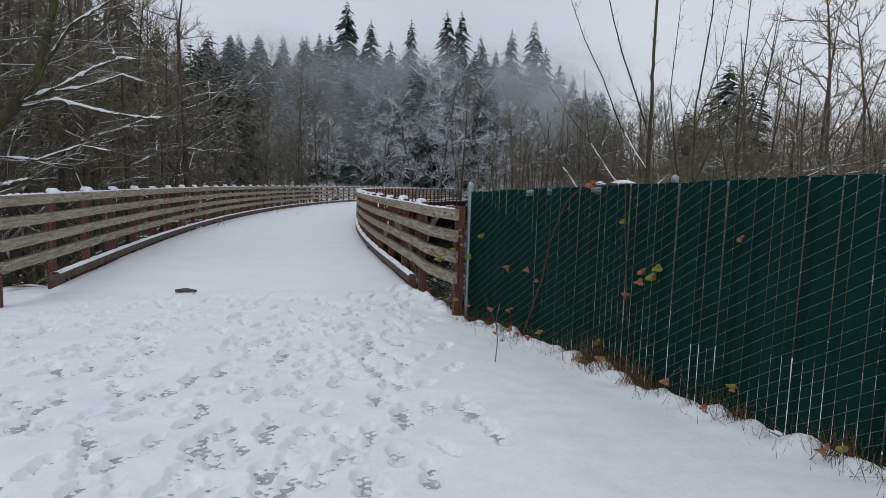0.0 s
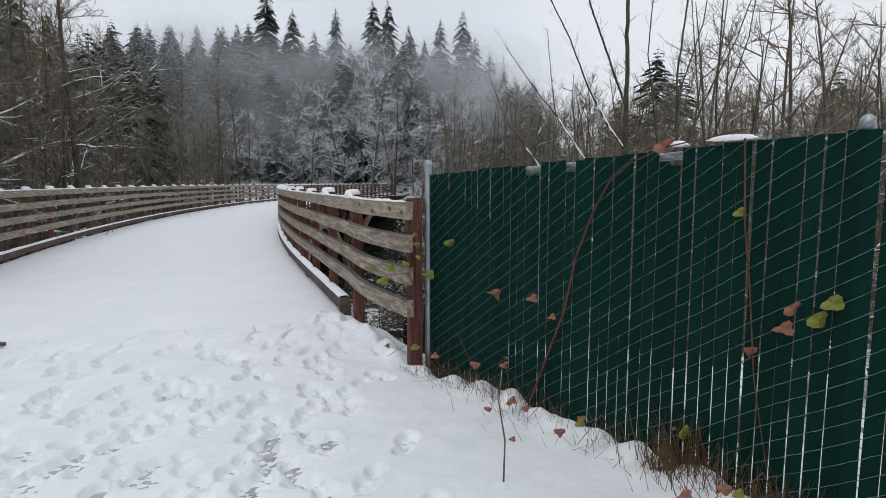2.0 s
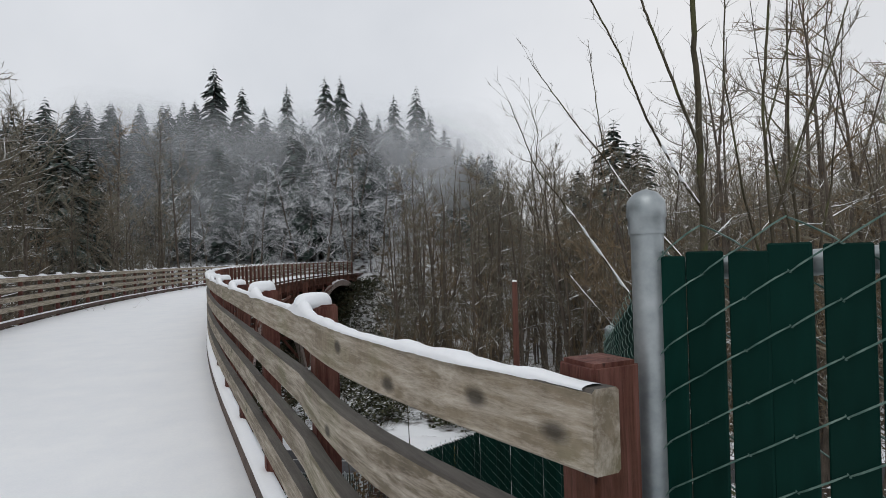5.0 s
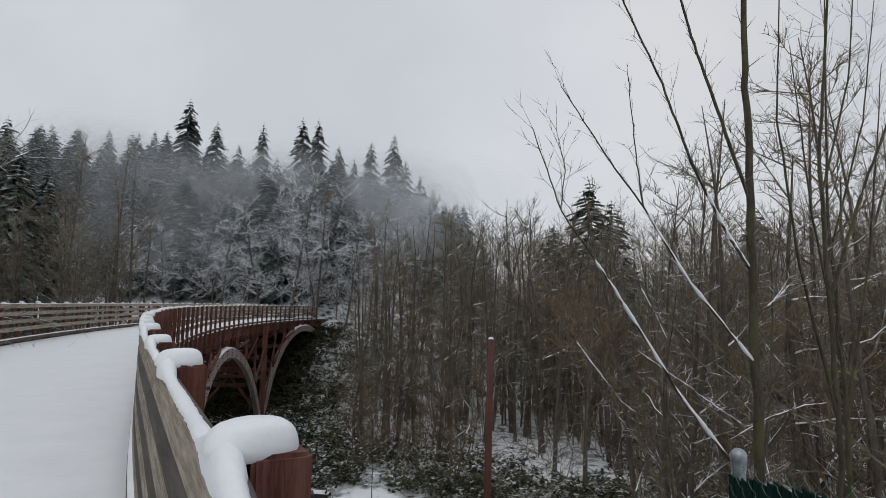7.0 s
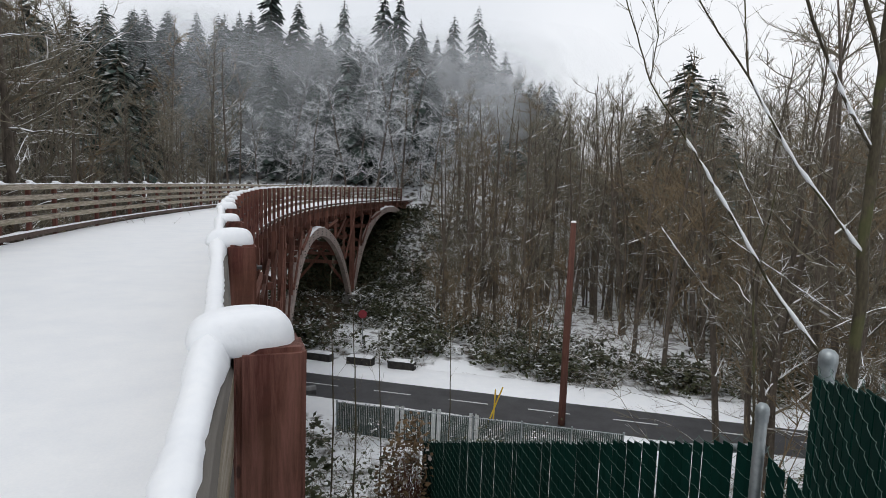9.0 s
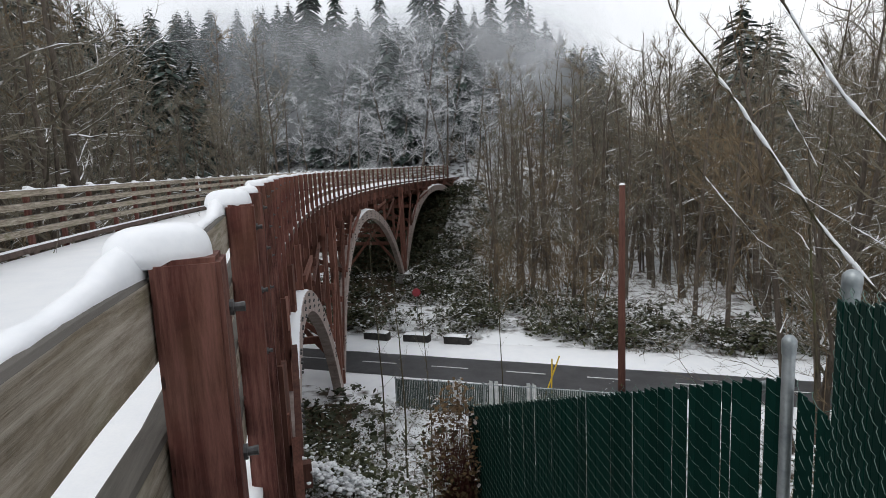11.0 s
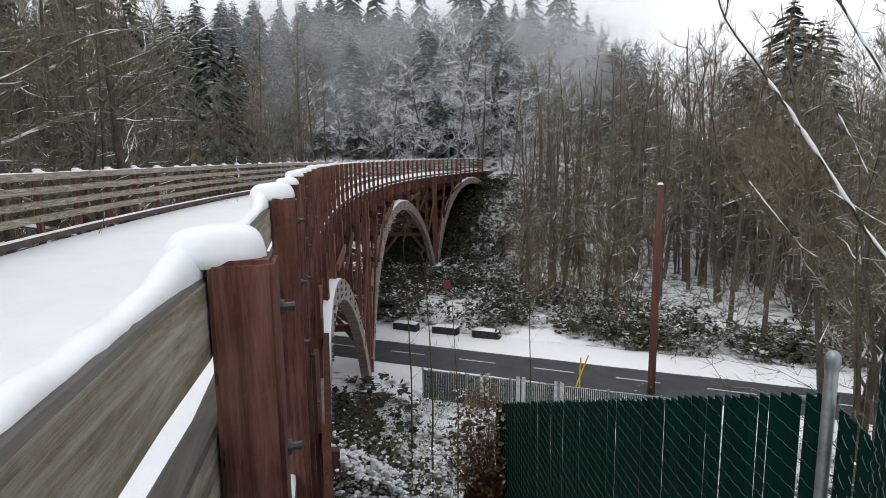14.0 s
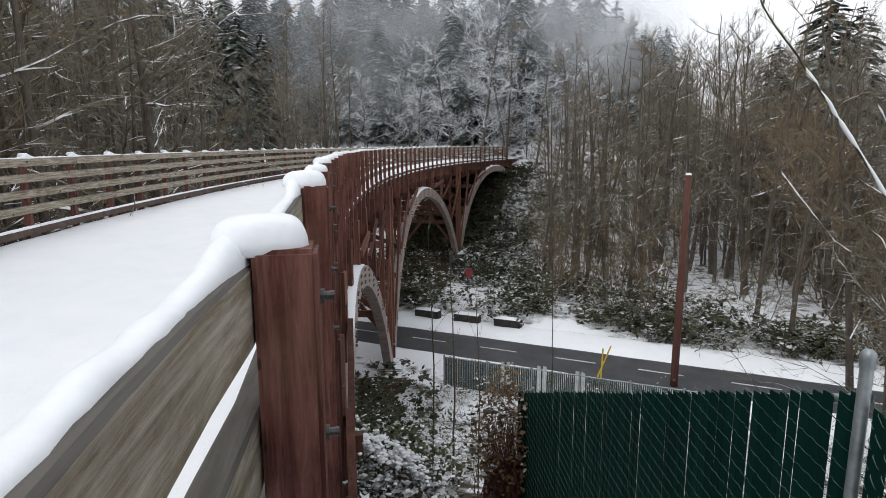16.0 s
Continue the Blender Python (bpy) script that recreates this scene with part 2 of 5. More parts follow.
# grey that stands in for the shade inside the boot prints
M_PRINT_SHADE = material("print_shade_grey", (0.20, 0.20, 0.215), (0.55, 0.56, 0.58), 9, rough=0.4, bump=0.5, fine=60)
M_PAINT = material("road_paint", (0.35, 0.35, 0.35), (0.75, 0.75, 0.75), 5, rough=0.7, bump=0)
M_CONCRETE = material("old_concrete", (0.17, 0.16, 0.15), (0.34, 0.33, 0.31), 2, rough=0.9, bump=0.4, snow=0.95, snow_edge=0.6)
M_DARKBLOCK = material("dark_block", (0.02, 0.02, 0.02), (0.06, 0.055, 0.05), 5, rough=0.9)
M_POLE = material("utility_pole_wood", (0.07, 0.028, 0.022), (0.16, 0.07, 0.05), 4, (1, 1, 0.1), 0.8, 0.4, 30)
M_YELLOW = material("yellow_guard", (0.5, 0.33, 0.02), (0.65, 0.45, 0.04), 5, rough=0.5, bump=0)
M_SIGN = material("red_sign", (0.22, 0.03, 0.04), (0.34, 0.06, 0.07), 5, rough=0.5, bump=0)


# ---------------------------------------------------------------- builders
class Soup:
    """Collects verts and faces; becomes one mesh."""

    def __init__(self):
        self.v, self.f = [], []

    def face_grid(self, rows, closed=False):
        """Rows of points, joined by quads."""
        base, n = len(self.v), len(rows[0])
        for r in rows:
            self.v.extend(tuple(p) for p in r)
        for i in range(len(rows) - 1):
            for j in range(n if closed else n - 1):
                a, b = base + i * n + j, base + i * n + (j + 1) % n
                self.f.append((a, b, b + n, a + n))

    def tube(self, pts, radii, sides=4, cap=False):
        pts = [Vector(p) for p in pts]
        rows = []
        for i, p in enumerate(pts):
            d = (pts[min(i + 1, len(pts) - 1)] - pts[max(i - 1, 0)])
            if d.length < 1e-6:
                d = Vector((0, 0, 1))
            d.normalize()
            side = d.cross(Vector((0.31, 0.17, 1)) if abs(d.z) < 0.9 else Vector((1, 0.2, 0))).normalized()
            up = side.cross(d)
            rows.append([p + (side * math.cos(2 * math.pi * k / sides) + up * math.sin(2 * math.pi * k / sides)) * radii[i] for k in range(sides)])
        base = len(self.v)
        self.face_grid(rows, True)
        if cap:
            self.f.append(tuple(base + k for k in reversed(range(sides))))
            e = base + (len(rows) - 1) * sides
            self.f.append(tuple(e + k for k in range(sides)))

    def spike(self, a, b, r):
        """A thin three-sided twig."""
        a, b = Vector(a), Vector(b)
        d = (b - a).normalized()
        side = d.cross(Vector((0.2, 0.1, 1)) if abs(d.z) < 0.9 else Vector((1, 0.1, 0))).normalized()
        up = side.cross(d)
        i = len(self.v)
        for k in range(3):
            w = 2 * math.pi * k / 3 - math.pi / 6
            self.v.append(tuple(a + (side * math.cos(w) + up * math.sin(w)) * r))
        self.v.append(tuple(b))
        self.f += [(i, i + 1, i + 3), (i + 1, i + 2, i + 3), (i + 2, i, i + 3)]

    def box(self, x0, x1, y0, y1, z0, z1, m=None):
        i = len(self.v)
        for z in (z0, z1):
            for x, y in ((x0, y0), (x1, y0), (x1, y1), (x0, y1)):
                p = Vector((x, y, z))
                self.v.append(tuple(m @ p if m else p))
        self.f += [tuple(i + k for k in q) for q in ((3, 2, 1, 0), (4, 5, 6, 7), (0, 1, 5, 4), (1, 2, 6, 5), (2, 3, 7, 6), (3, 0, 4, 7))]

    def beam(self, a, b, w, h):
        """A squared timber from a to b."""
        a, b = Vector(a), Vector(b)
        d = b - a
        m = Matrix.Translation(a) @ d.to_track_quat("X", "Z").to_matrix().to_4x4()
        self.box(0, d.length, -w / 2, w / 2, -h / 2, h / 2, m)

    def mesh(self, name, mat, smooth=False):
        me = bpy.data.meshes.new(name)
        me.from_pydata([tuple(p) for p in self.v], [], self.f)
        me.materials.append(mat)
        if smooth:
            me.polygons.foreach_set("use_smooth", [True] * len(me.polygons))
        me.update()
        return me


def part(name, soup, mat, parent=None, label="", smooth=False, kind=""):
    ob = new(name, soup.mesh(name, mat, smooth) if isinstance(soup, Soup) else soup)
    ob.parent = parent
    return tagged(ob, label, kind=kind)


def thing(name, label, category, group="", kind="", m=None):
    ob = new(name)
    ob.empty_display_size = 0.2
    if m:
        ob.matrix_basis = m
    return tagged(ob, label, category, group, kind)


def bevelled_box(name, sx, sy, z0, z1, bevel, mat, segments=2):
    bm = bmesh.new()
    bmesh.ops.create_cube(bm, size=1.0)
    for v in bm.verts:
        v.co = Vector((v.co.x * sx, v.co.y * sy, z0 + (v.co.z + 0.5) * (z1 - z0)))
    bmesh.ops.bevel(bm, geom=bm.edges[:], offset=bevel, segments=segments, affect="EDGES")
    me = bpy.data.meshes.new(name)
    bm.to_mesh(me)
    bm.free()
    me.materials.append(mat)
    return me


# ---------------------------------------------------------------- plan
TH0, LEAD, RADIUS, PITCH = radians(-13.0), 5.0, 100.0, 1.46
S_END = 70.0
ORIGIN = Vector((-0.075, 7.05, 0))


def heading(s):
    return TH0 + max(0.0, s - LEAD) / RADIUS


def along(s, off=0.0, z=0.0):
    """A point on the bridge: s metres from the rail's first post, off metres to the deck side of the right rail."""
    lead = min(s, LEAD)
    p = ORIGIN + Vector((math.sin(TH0), math.cos(TH0), 0)) * lead
    if s > LEAD:
        h = heading(s)
        p += Vector((-math.cos(h) + math.cos(TH0), math.sin(h) - math.sin(TH0), 0)) * RADIUS
    h = heading(s)
    if s < 1.69 and off < 1.0:  # the warped boards of the first bay
        off += -0.03 + 0.1218 * s - 0.0616 * s * s - 0.055 * max(0.0, 1 - max(s, 0.0) / 0.9) ** 1.4
    return p + Vector((-math.cos(h), math.sin(h), 0)) * off + Vector((0, 0, z))


def frame_at(s, off=0.0, z=0.0):
    """A pose with x along the bridge, y to the deck side of the right rail, at that place."""
    return Matrix.Translation(along(s, off, z)) @ Matrix.Rotation(math.pi / 2 - heading(s), 4, "Z")


WIDTH = 5.2
FENCE_A = Vector((0.16, 7.13))
FENCE_DIR = Vector((1.19, -2.25)).normalized()
FENCE_N = Vector((-FENCE_DIR.y, FENCE_DIR.x))  # away from the path


def smoothstep(a, b, x):
    t = min(1.0, max(0.0, (x - a) / (b - a)))
    return t * t * (3 - 2 * t)


def ground_z(x, y):
    """Height of the land: the path's bank, the valley with the road, the hill beyond."""
    valley = -7.7 - 0.4 * smoothstep(20, 32, y)
    # bank under the path and beside it
    d_right = (Vector((x, y)) - FENCE_A).dot(FENCE_N)
    fall_right = max(0.0, d_right - 0.1) * 0.55
    fall_ahead = max(0.0, y - 7.6 + 0.2 * x) * 0.44
    fall_left = max(0.0, -6.4 - 0.12 * (y - 7) - x) * 0.35
    if y < 7.4:
        fall_ahead = 0.0
    bank = -0.06 - max(fall_right if y < 9 else 0.0, fall_ahead, fall_left)
    if y >= 9:
        bank = min(bank, -0.06 - fall_ahead)
    z = max(valley, bank)
    # hill beyond, highest ahead and to the left, lower to the right
    far = max(0.0, y - 58 - 0.1 * max(0.0, x - 8))
    far = far * 1.3 if far < 16 else far + 4.8
    top = 24 - 13 * smoothstep(12, 55, x)
    rise = min(top - 6, far * 0.36 * (1 - 0.35 * smoothstep(10, 45, x)))
    left = max(0.0, -x - 24) * 0.2
    z = max(z, valley + rise, valley + min(9, left)) if rise + left > 0 else z
    z += 0.5 * (noise.noise(Vector((x * 0.13, y * 0.13, 0))) + 0.22 * noise.noise(Vector((x * 0.5, y * 0.5, 3)))) * smoothstep(1, 6, max(d_right, y - 9, -6.4 - x))
    # road bench
    r = road_dist(x, y)
    flat = 1 - smoothstep(3.2, 6.0, abs(r))
    if -30 < x < 60:
        z = z * (1 - flat) + (-8.06) * flat
    return z


ROAD_A, ROAD_B = Vector((-3.73, 36.2)), Vector((9.79, 31.0))
ROAD_DIR = (ROAD_B - ROAD_A).normalized()
ROAD_N = Vector((-ROAD_DIR.y, ROAD_DIR.x))


def road_dist(x, y):
    return (Vector((x, y)) - ROAD_A).dot(ROAD_N)


def axis(spans):
    out = []
    for a, b, step in spans:
        out += list(np.arange(a, b, step))
    return out + [spans[-1][1]]


# ---------------------------------------------------------------- ground
s_ = Soup()
gx = axis([(-900, -100, 80), (-100, -30, 4), (-30, -8, 1.2), (-8, 24, 0.5), (24, 60, 2), (60, 120, 6), (120, 900, 78)])
gy = axis([(-700, -60, 80), (-60, -4, 4), (-4, 44, 0.5), (44, 80, 1.5), (80, 140, 4), (140, 1000, 86)])
s_.face_grid([[(x, y, ground_z(x, y)) for x in gx] for y in gy])
tagged(part("ground", s_, M_GROUND, smooth=True), "steep forest floor of dark leaf litter under patchy snow", "ground", kind="structure")

# earth kept bare by the deck above it
s_ = Soup()
for s0, s1 in ((13.5, 24.0), (36.0, 68.0)):
    s_.face_grid([[(p.x, p.y, ground_z(p.x, p.y) + 0.06) for p in (along(s + 0.8 * noise.noise(Vector((s, o, 1))), o * (1 + 0.3 * noise.noise(Vector((s * 0.8, o, 4)))) - 0.6 * noise.noise(Vector((s * 0.9, 0, 8)))) for o in axis([(-0.9, WIDTH + 0.6, 0.4)]))] for s in axis([(s0, s1, 0.5)])])
tagged(part("earth", s_, M_EARTH, smooth=True), "bare brown earth sheltered beneath the bridge", "ground", kind="structure")
# snow on the bank behind the green fence
s_ = Soup()
rows = []
for u in axis([(0.8, 10.4, 0.2)]):
    row = []
    for v in axis([(0.12, 2.6, 0.2)]):
        p = FENCE_A + FENCE_DIR * u + FENCE_N * v
        row.append((p.x, p.y, ground_z(p.x, p.y) + 0.05 + 0.03 * noise.noise(Vector((p.x * 3, p.y * 3, 0)))))
    rows.append(row)
s_.face_grid(rows)
tagged(part("snow_bank", s_, M_SNOW, smooth=True), "fresh snow on the bank behind the green fence", "snow", kind="structure")

# trodden snow on the path up to the bridge
prints = []
rng = random.Random(4)
for k in range(900):
    x, y = rng.uniform(-4.9, 0.35), rng.uniform(0.3, 9.5)
    if rng.random() < (y - 5.5) / 5 or rng.random() < max(0, x + 0.9) * 0.75:
        continue
    prints.append((x, y, rng.gauss(0, 0.35) + (math.pi if rng.random() < 0.5 else 0), rng.uniform(0.6, 1.0)))
for side, x0 in ((0, -0.62), (1, -0.45)):
    for k in range(9):
        prints.append((x0 - 0.02 * k, 2.2 + 0.62 * k + 0.31 * side, 0.1, 1.0))
bx = axis([(-6.4, -4.9, 0.06), (-4.9, 0.75, 0.019), (0.75, 3.4, 0.06)])
by = axis([(0.2, 1.2, 0.05), (1.2, 7.4, 0.02), (7.4, 9.2, 0.05)])
bx, by = np.array(bx), np.array(by)
GX, GY = np.meshgrid(bx, by)
GZ = np.zeros_like(GX)
for x, y, a, deep in prints:
    i0, i1 = np.searchsorted(by, y - 0.3), np.searchsorted(by, y + 0.3)
    j0, j1 = np.searchsorted(bx, x - 0.3), np.searchsorted(bx, x + 0.3)
    dx, dy = GX[i0:i1, j0:j1] - x, GY[i0:i1, j0:j1] - y
    u, v = dx * math.cos(a) + dy * math.sin(a), -dx * math.sin(a) + dy * math.cos(a)
    sole = np.hypot(u / 0.056, (v - 0.065) / 0.088)
    heel = np.hypot(u / 0.046, (v + 0.088) / 0.052)
    both = np.minimum(sole, heel)
    dent = np.clip((1.18 - both) / 0.22, 0, 1)
    rim = np.exp(-((both - 1.45) / 0.2) ** 2)
    GZ[i0:i1, j0:j1] = np.minimum(GZ[i0:i1, j0:j1] + 0.007 * rim * deep, -0.074 * deep * dent * (0.75 + 0.25 * np.sin(v * 95 + a * 9) * np.sin(u * 60)) + 0.007 * rim * (dent <= 0))
rows = []
for i in range(len(by)):
    row = []
    for j in range(len(bx)):
        x, y = bx[j], by[i]
        d = (x - FENCE_A.x) * FENCE_N.x + (y - FENCE_A.y) * FENCE_N.y
        e = along(1.2, 0)
        q = (Vector((x, y, 0)) - e)
        ahead = q.x * math.sin(TH0) + q.y * math.cos(TH0)
        right = q.x * math.cos(TH0) - q.y * math.sin(TH0)
        drop = -0.35 * max(0, d + 0.12 + 0.12 * noise.noise(Vector((x * 3, y * 3, 0)))) if y < 7.3 else 0
        if y > 6.6:
            drop = min(drop, -0.6 * max(0, right - 0.02 - 0.1 * noise.noise(Vector((x * 4, y * 4, 1)))))
        drop -= 0.35 * max(0, -right - WIDTH - 0.25) ** 2
        if ahead > 0.55:
            drop -= 0.05 * (ahead - 0.55) + (0.12 * (ahead - 0.75) if ahead > 0.75 else 0)
        z = 0.012 + GZ[i, j] + drop + 0.012 * noise.noise(Vector((x * 1.1, y * 1.1, 5))) + 0.006 * noise.noise(Vector((x * 6, y * 6, 2)))
        z += 0.11 * math.exp(-((d + 0.04) / 0.2) ** 2) * (0.5 + noise.noise(Vector((x * 5, y * 5, 9))))
        row.append((x, y, z))
    rows.append(row)
s_ = Soup()
s_.face_grid(rows)
tagged(part("pavement", s_, M_SNOW_TRODDEN, smooth=True), "snow-covered path trodden with many boot prints", "path", kind="structure")

# added grey sheet: shows through the deep boot prints as their painted shade
s_ = Soup()
s_.face_grid([[(x, y, -0.036) for x in axis([(-4.8, 0.7, 0.5)])] for y in axis([(0.4, 5.9, 0.5)])])
tagged(part("path_surface", s_, M_PRINT_SHADE), "grey sheet under the trodden snow, painted shade for the boot prints", "path", kind="structure")
s_ = Soup()
s_.face_grid([[(x, y, -0.005) for x in axis([(-6.4, 5.4, 0.4)])] for y in axis([(-14, 0.4, 0.4)])])
tagged(part("pavement", s_, M_SNOW, smooth=True), "smooth snow on the path behind", "path", kind="structure")

# ---------------------------------------------------------------- bridge deck
bridge = thing("trail_bridge", "curved timber trail bridge on arched ribs, deck under snow", "bridge")
s_ = Soup()
ss = axis([(1.3, S_END, 1.0)])
s_.face_grid([[along(s, o, z) for o, z in ((-0.002, -0.03), (-0.002, -0.24), (WIDTH + 0.002, -0.24), (WIDTH + 0.002, -0.03))] for s in ss], True)
part("deck", s_, M_TRESTLE, bridge, "dark timber deck slab")
s_ = Soup()
ss = axis([(1.0, 14, 0.12), (14, 40, 0.3), (40, S_END, 0.8)])
offs = axis([(0.012, WIDTH - 0.012, 0.16)])
s_.face_grid([[along(s, o, 0.008 - 0.09 * max(0.0, 1.6 - s) + 0.012 * noise.noise(along(s, o) * 0.7) + 0.004 * noise.noise(along(s, o) * 4) - (0.03 if o == offs[0] or o == offs[-1] else 0)) for o in offs] for s in ss])
part("snow_cover", s_, M_SNOW, bridge, "even white snow over the deck", True)
for o in (0.35, 1.9, WIDTH - 1.9, WIDTH - 0.35):
    s_ = Soup()
    ss = axis([(2.0, S_END, 1.5)])
    s_.face_grid([[along(s, o + dx, z) for dx, z in ((-0.09, -0.24), (-0.09, -0.72), (0.09, -0.72), (0.09, -0.24))] for s in ss], True)
    part("girder", s_, M_TRESTLE, bridge)

# arched ribs: s of the feet, height of the crown and of the feet
ARCHES = ((-0.6, 25.6, -1.2, -8.0), (26.2, 49.3, -1.15, -7.3), (49.9, 73.5, -0.55, -7.2))


def rib_z(s):
    for a, b, crown, foot in ARCHES:
        if a - 1e-6 <= s <= b + 1e-6:
            u = abs(2 * (s - a) / (b - a) - 1)
            return crown - (crown - foot) * (0.75 * u ** 2 + 0.25 * u ** 6)
    return None


for a, b, crown, foot in ARCHES:
    for o in (-0.04, WIDTH + 0.04):
        s_ = Soup()
        rows = []
        for i in range(49):
            s = a + (b - a) * i / 48
            if s < 0.3:
                continue
            z, z2 = rib_z(s), rib_z(min(b, s + 0.05)) if s + 0.05 < b else rib_z(s)
            slope = (z2 - z) / 0.05 if s + 0.05 < b else -2.5
            lean = 1 / math.hypot(1, slope)
            nx, nz = -slope * lean, lean
            deep = 0.55
            rows.append([along(s - nx * deep * e, o + w, z - nz * deep * e) for e, w in ((0, -0.17), (1, -0.17), (1, 0.17), (0, 0.17))])
        s_.face_grid(rows, True)
        rib = part("arch_rib", s_, M_RIB, bridge, "pale weathered glued-laminated arch rib")
        if o < 1:
            s_ = Soup()
            for i in range(2, 47, 3):
                s = a + (b - a) * i / 48
                if s < 0.5 or s > 60:
                    continue
                for e in (0.1, 0.26, 0.42):
                    for ds in (-0.09, 0.09):
                        p = along(s + ds, o - 0.175, rib_z(s) - e)
                        s_.tube([p, along(s + ds, o - 0.21, rib_z(s) - e)], [0.028, 0.024], 6, True)
            part("bolts", s_, M_STEEL, rib, "rows of dark bolt heads", kind="stuff")
        # snow lying on the rib
        s_ = Soup()
        rows = []
        for i in range(121):
            s = a + (b - a) * i / 120
            u = abs(2 * (s - a) / (b - a) - 1)
            if u > 0.26 or s < 0.5:
                continue
            th = 0.10 * (1 - (u / 0.27) ** 2) * max(0.05, 0.7 + 0.9 * noise.noise(Vector((s * 1.7, o, 2)))) + 0.004
            rows.append([along(s, o + w * 0.17, rib_z(s) + h * th) for w, h in ((-1.02, -0.2), (-0.8, 0.8), (0, 1.1), (0.8, 0.8), (1.02, -0.2))])
        s_.face_grid(rows)
        part("snow_on_rib", s_, M_SNOW, rib, "", True)
    # struts between the two ribs
    n = 8
    for i in range(1, n):
        s = a + (b - a) * i / n
        if s < 1:
            continue
        s_ = Soup()
        s_.beam(along(s, 0, rib_z(s) - 0.35), along(s, WIDTH, rib_z(s) - 0.35), 0.15, 0.25)
        part("strut", s_, M_TRESTLE, bridge)
        if i < n - 1:
            s_ = Soup()
            s2 = a + (b - a) * (i + 1) / n
            s_.beam(along(s, 0.1, rib_z(s) - 0.4), along(s2, WIDTH - 0.1, rib_z(s2) - 0.4), 0.1, 0.14)
            part("cross_brace", s_, M_TRESTLE, bridge)

# bents: posts from the deck down to the ribs or the ground
prev = None
for k in range(2, 47):
    s = 1.7 + PITCH * (k - 1)
    if k % 2:
        continue
    z = rib_z(s)
    pier = min(abs(s - 25.9), abs(s - 49.6)) < 1.0
    base = -7.6 if pier or z is None else z
    for o in (-0.05, WIDTH + 0.05):
        s_ = Soup()
        s_.beam(along(s, o, base), along(s, o, -0.24), 0.17, 0.17)
        part("trestle_post", s_, M_TRESTLE, bridge)
    s_ = Soup()
    s_.beam(along(s, -0.14, -0.85), along(s, WIDTH + 0.14, -0.85), 0.18, 0.3)
    part("cap_beam", s_, M_TRESTLE, bridge)
    if base < -1.9:
        for sgn in (0, 1):
            s_ = Soup()
            s_.beam(along(s + 0.12, 0 if sgn else WIDTH, base + 0.3), along(s + 0.12, WIDTH if sgn else 0, -1.0), 0.08, 0.2)
            part("cross_brace", s_, M_TRESTLE, bridge)
        s_ = Soup()
        s_.beam(along(s, -0.3, base * 0.55), along(s, WIDTH + 0.3, base * 0.55), 0.1, 0.24)
        part("tie", s_, M_TRESTLE, bridge)
    if prev is not None and min(base, prev[1]) < -1.6:
        for o in (-0.18, WIDTH + 0.18):
            s_ = Soup()
            s_.beam(along(prev[0], o, max(prev[1] + 0.3, -6.5)), along(s, o, -1.0), 0.08, 0.17)
            part("diagonal_brace", s_, M_TRESTLE, bridge)
    prev = (s, base)
for s in (25.9, 49.6):
    for o in (-0.1, WIDTH + 0.1):
        for ds in (-0.45, 0.45):
            s_ = Soup()
            s_.beam(along(s + ds, o, -8.1), along(s + ds, o, -0.24), 0.2, 0.2)
            part("trestle_post", s_, M_TRESTLE, bridge)
        me = bevelled_box("footing", 2.0, 1.1, -9.4, -7.95 if s < 30 else -7.25, 0.05, M_CONCRETE)
        f = part("footing", me, M_CONCRETE, bridge, "concrete footing with snow on top")
        f.matrix_basis = frame_at(s, o)
# abutment wall under the deck's start
s_ = Soup()
s_.box(-0.25, 0.35, 0.35, WIDTH - 0.35, -3.0, -0.25, frame_at(1.4))
part("abutment", s_, M_DARKBLOCK, bridge, "concrete abutment")

# ---------------------------------------------------------------- railings
BOARD_TOPS = (1.335, 1.075, 0.815, 0.555)


def snow_cap(r, seed, tall):
    """A rounded pillow of snow that overhangs a post."""
    g = random.Random(seed)
    s = Soup()
    rows = []
    for i in range(8):
        a = i / 7 * math.pi / 2
        prof = math.cos(a) ** 0.42
        rows.append([((r * prof) * math.copysign(abs(math.cos(w)) ** 0.75, math.cos(w)) * (1 + 0.06 * math.sin(3 * w + seed)),
                      (r * prof) * 1.1 * math.copysign(abs(math.sin(w)) ** 0.75, math.sin(w)) + 0.022, tall * math.sin(a)) for w in [2 * math.pi * k / 14 for k in range(14)]])
    rows = [[(x * 0.95, y * 1.22 + 0.018, z * (1 - 1.6 * max(0.0, y - 0.02))) for x, y, z in r] for r in rows]
    rows.insert(0, [(x * 0.9, y * 0.9, -0.012) for x, y, _ in rows[0]])
    s.face_grid(rows, True)
    return s.mesh("snow_cap", M_SNOW, True)


CAPS = [snow_cap(0.056 + 0.005 * (i % 3), i, 0.046 + 0.008 * (i % 3)) for i in range(5)]
POST_MESH = bevelled_box("post", 0.104, 0.104, -0.45, 1.36, 0.008, M_POST)
POST_MID = bevelled_box("post", 0.104, 0.104, -0.85, 1.36, 0.008, M_POST, 1)
POST_LONG = bevelled_box("post", 0.104, 0.104, -1.6, 1.36, 0.008, M_POST)
BOLT = Soup()
BOLT.tube([(0.03, -0.052, 0), (0.03, -0.077, 0)], [0.007, 0.009], 8, True)
BOLT.tube([(0.03, -0.052, 0), (0.03, -0.059, 0)], [0.014, 0.014], 10, True)
BOLT_MESH = BOLT.mesh("bolt", M_STEEL, False)


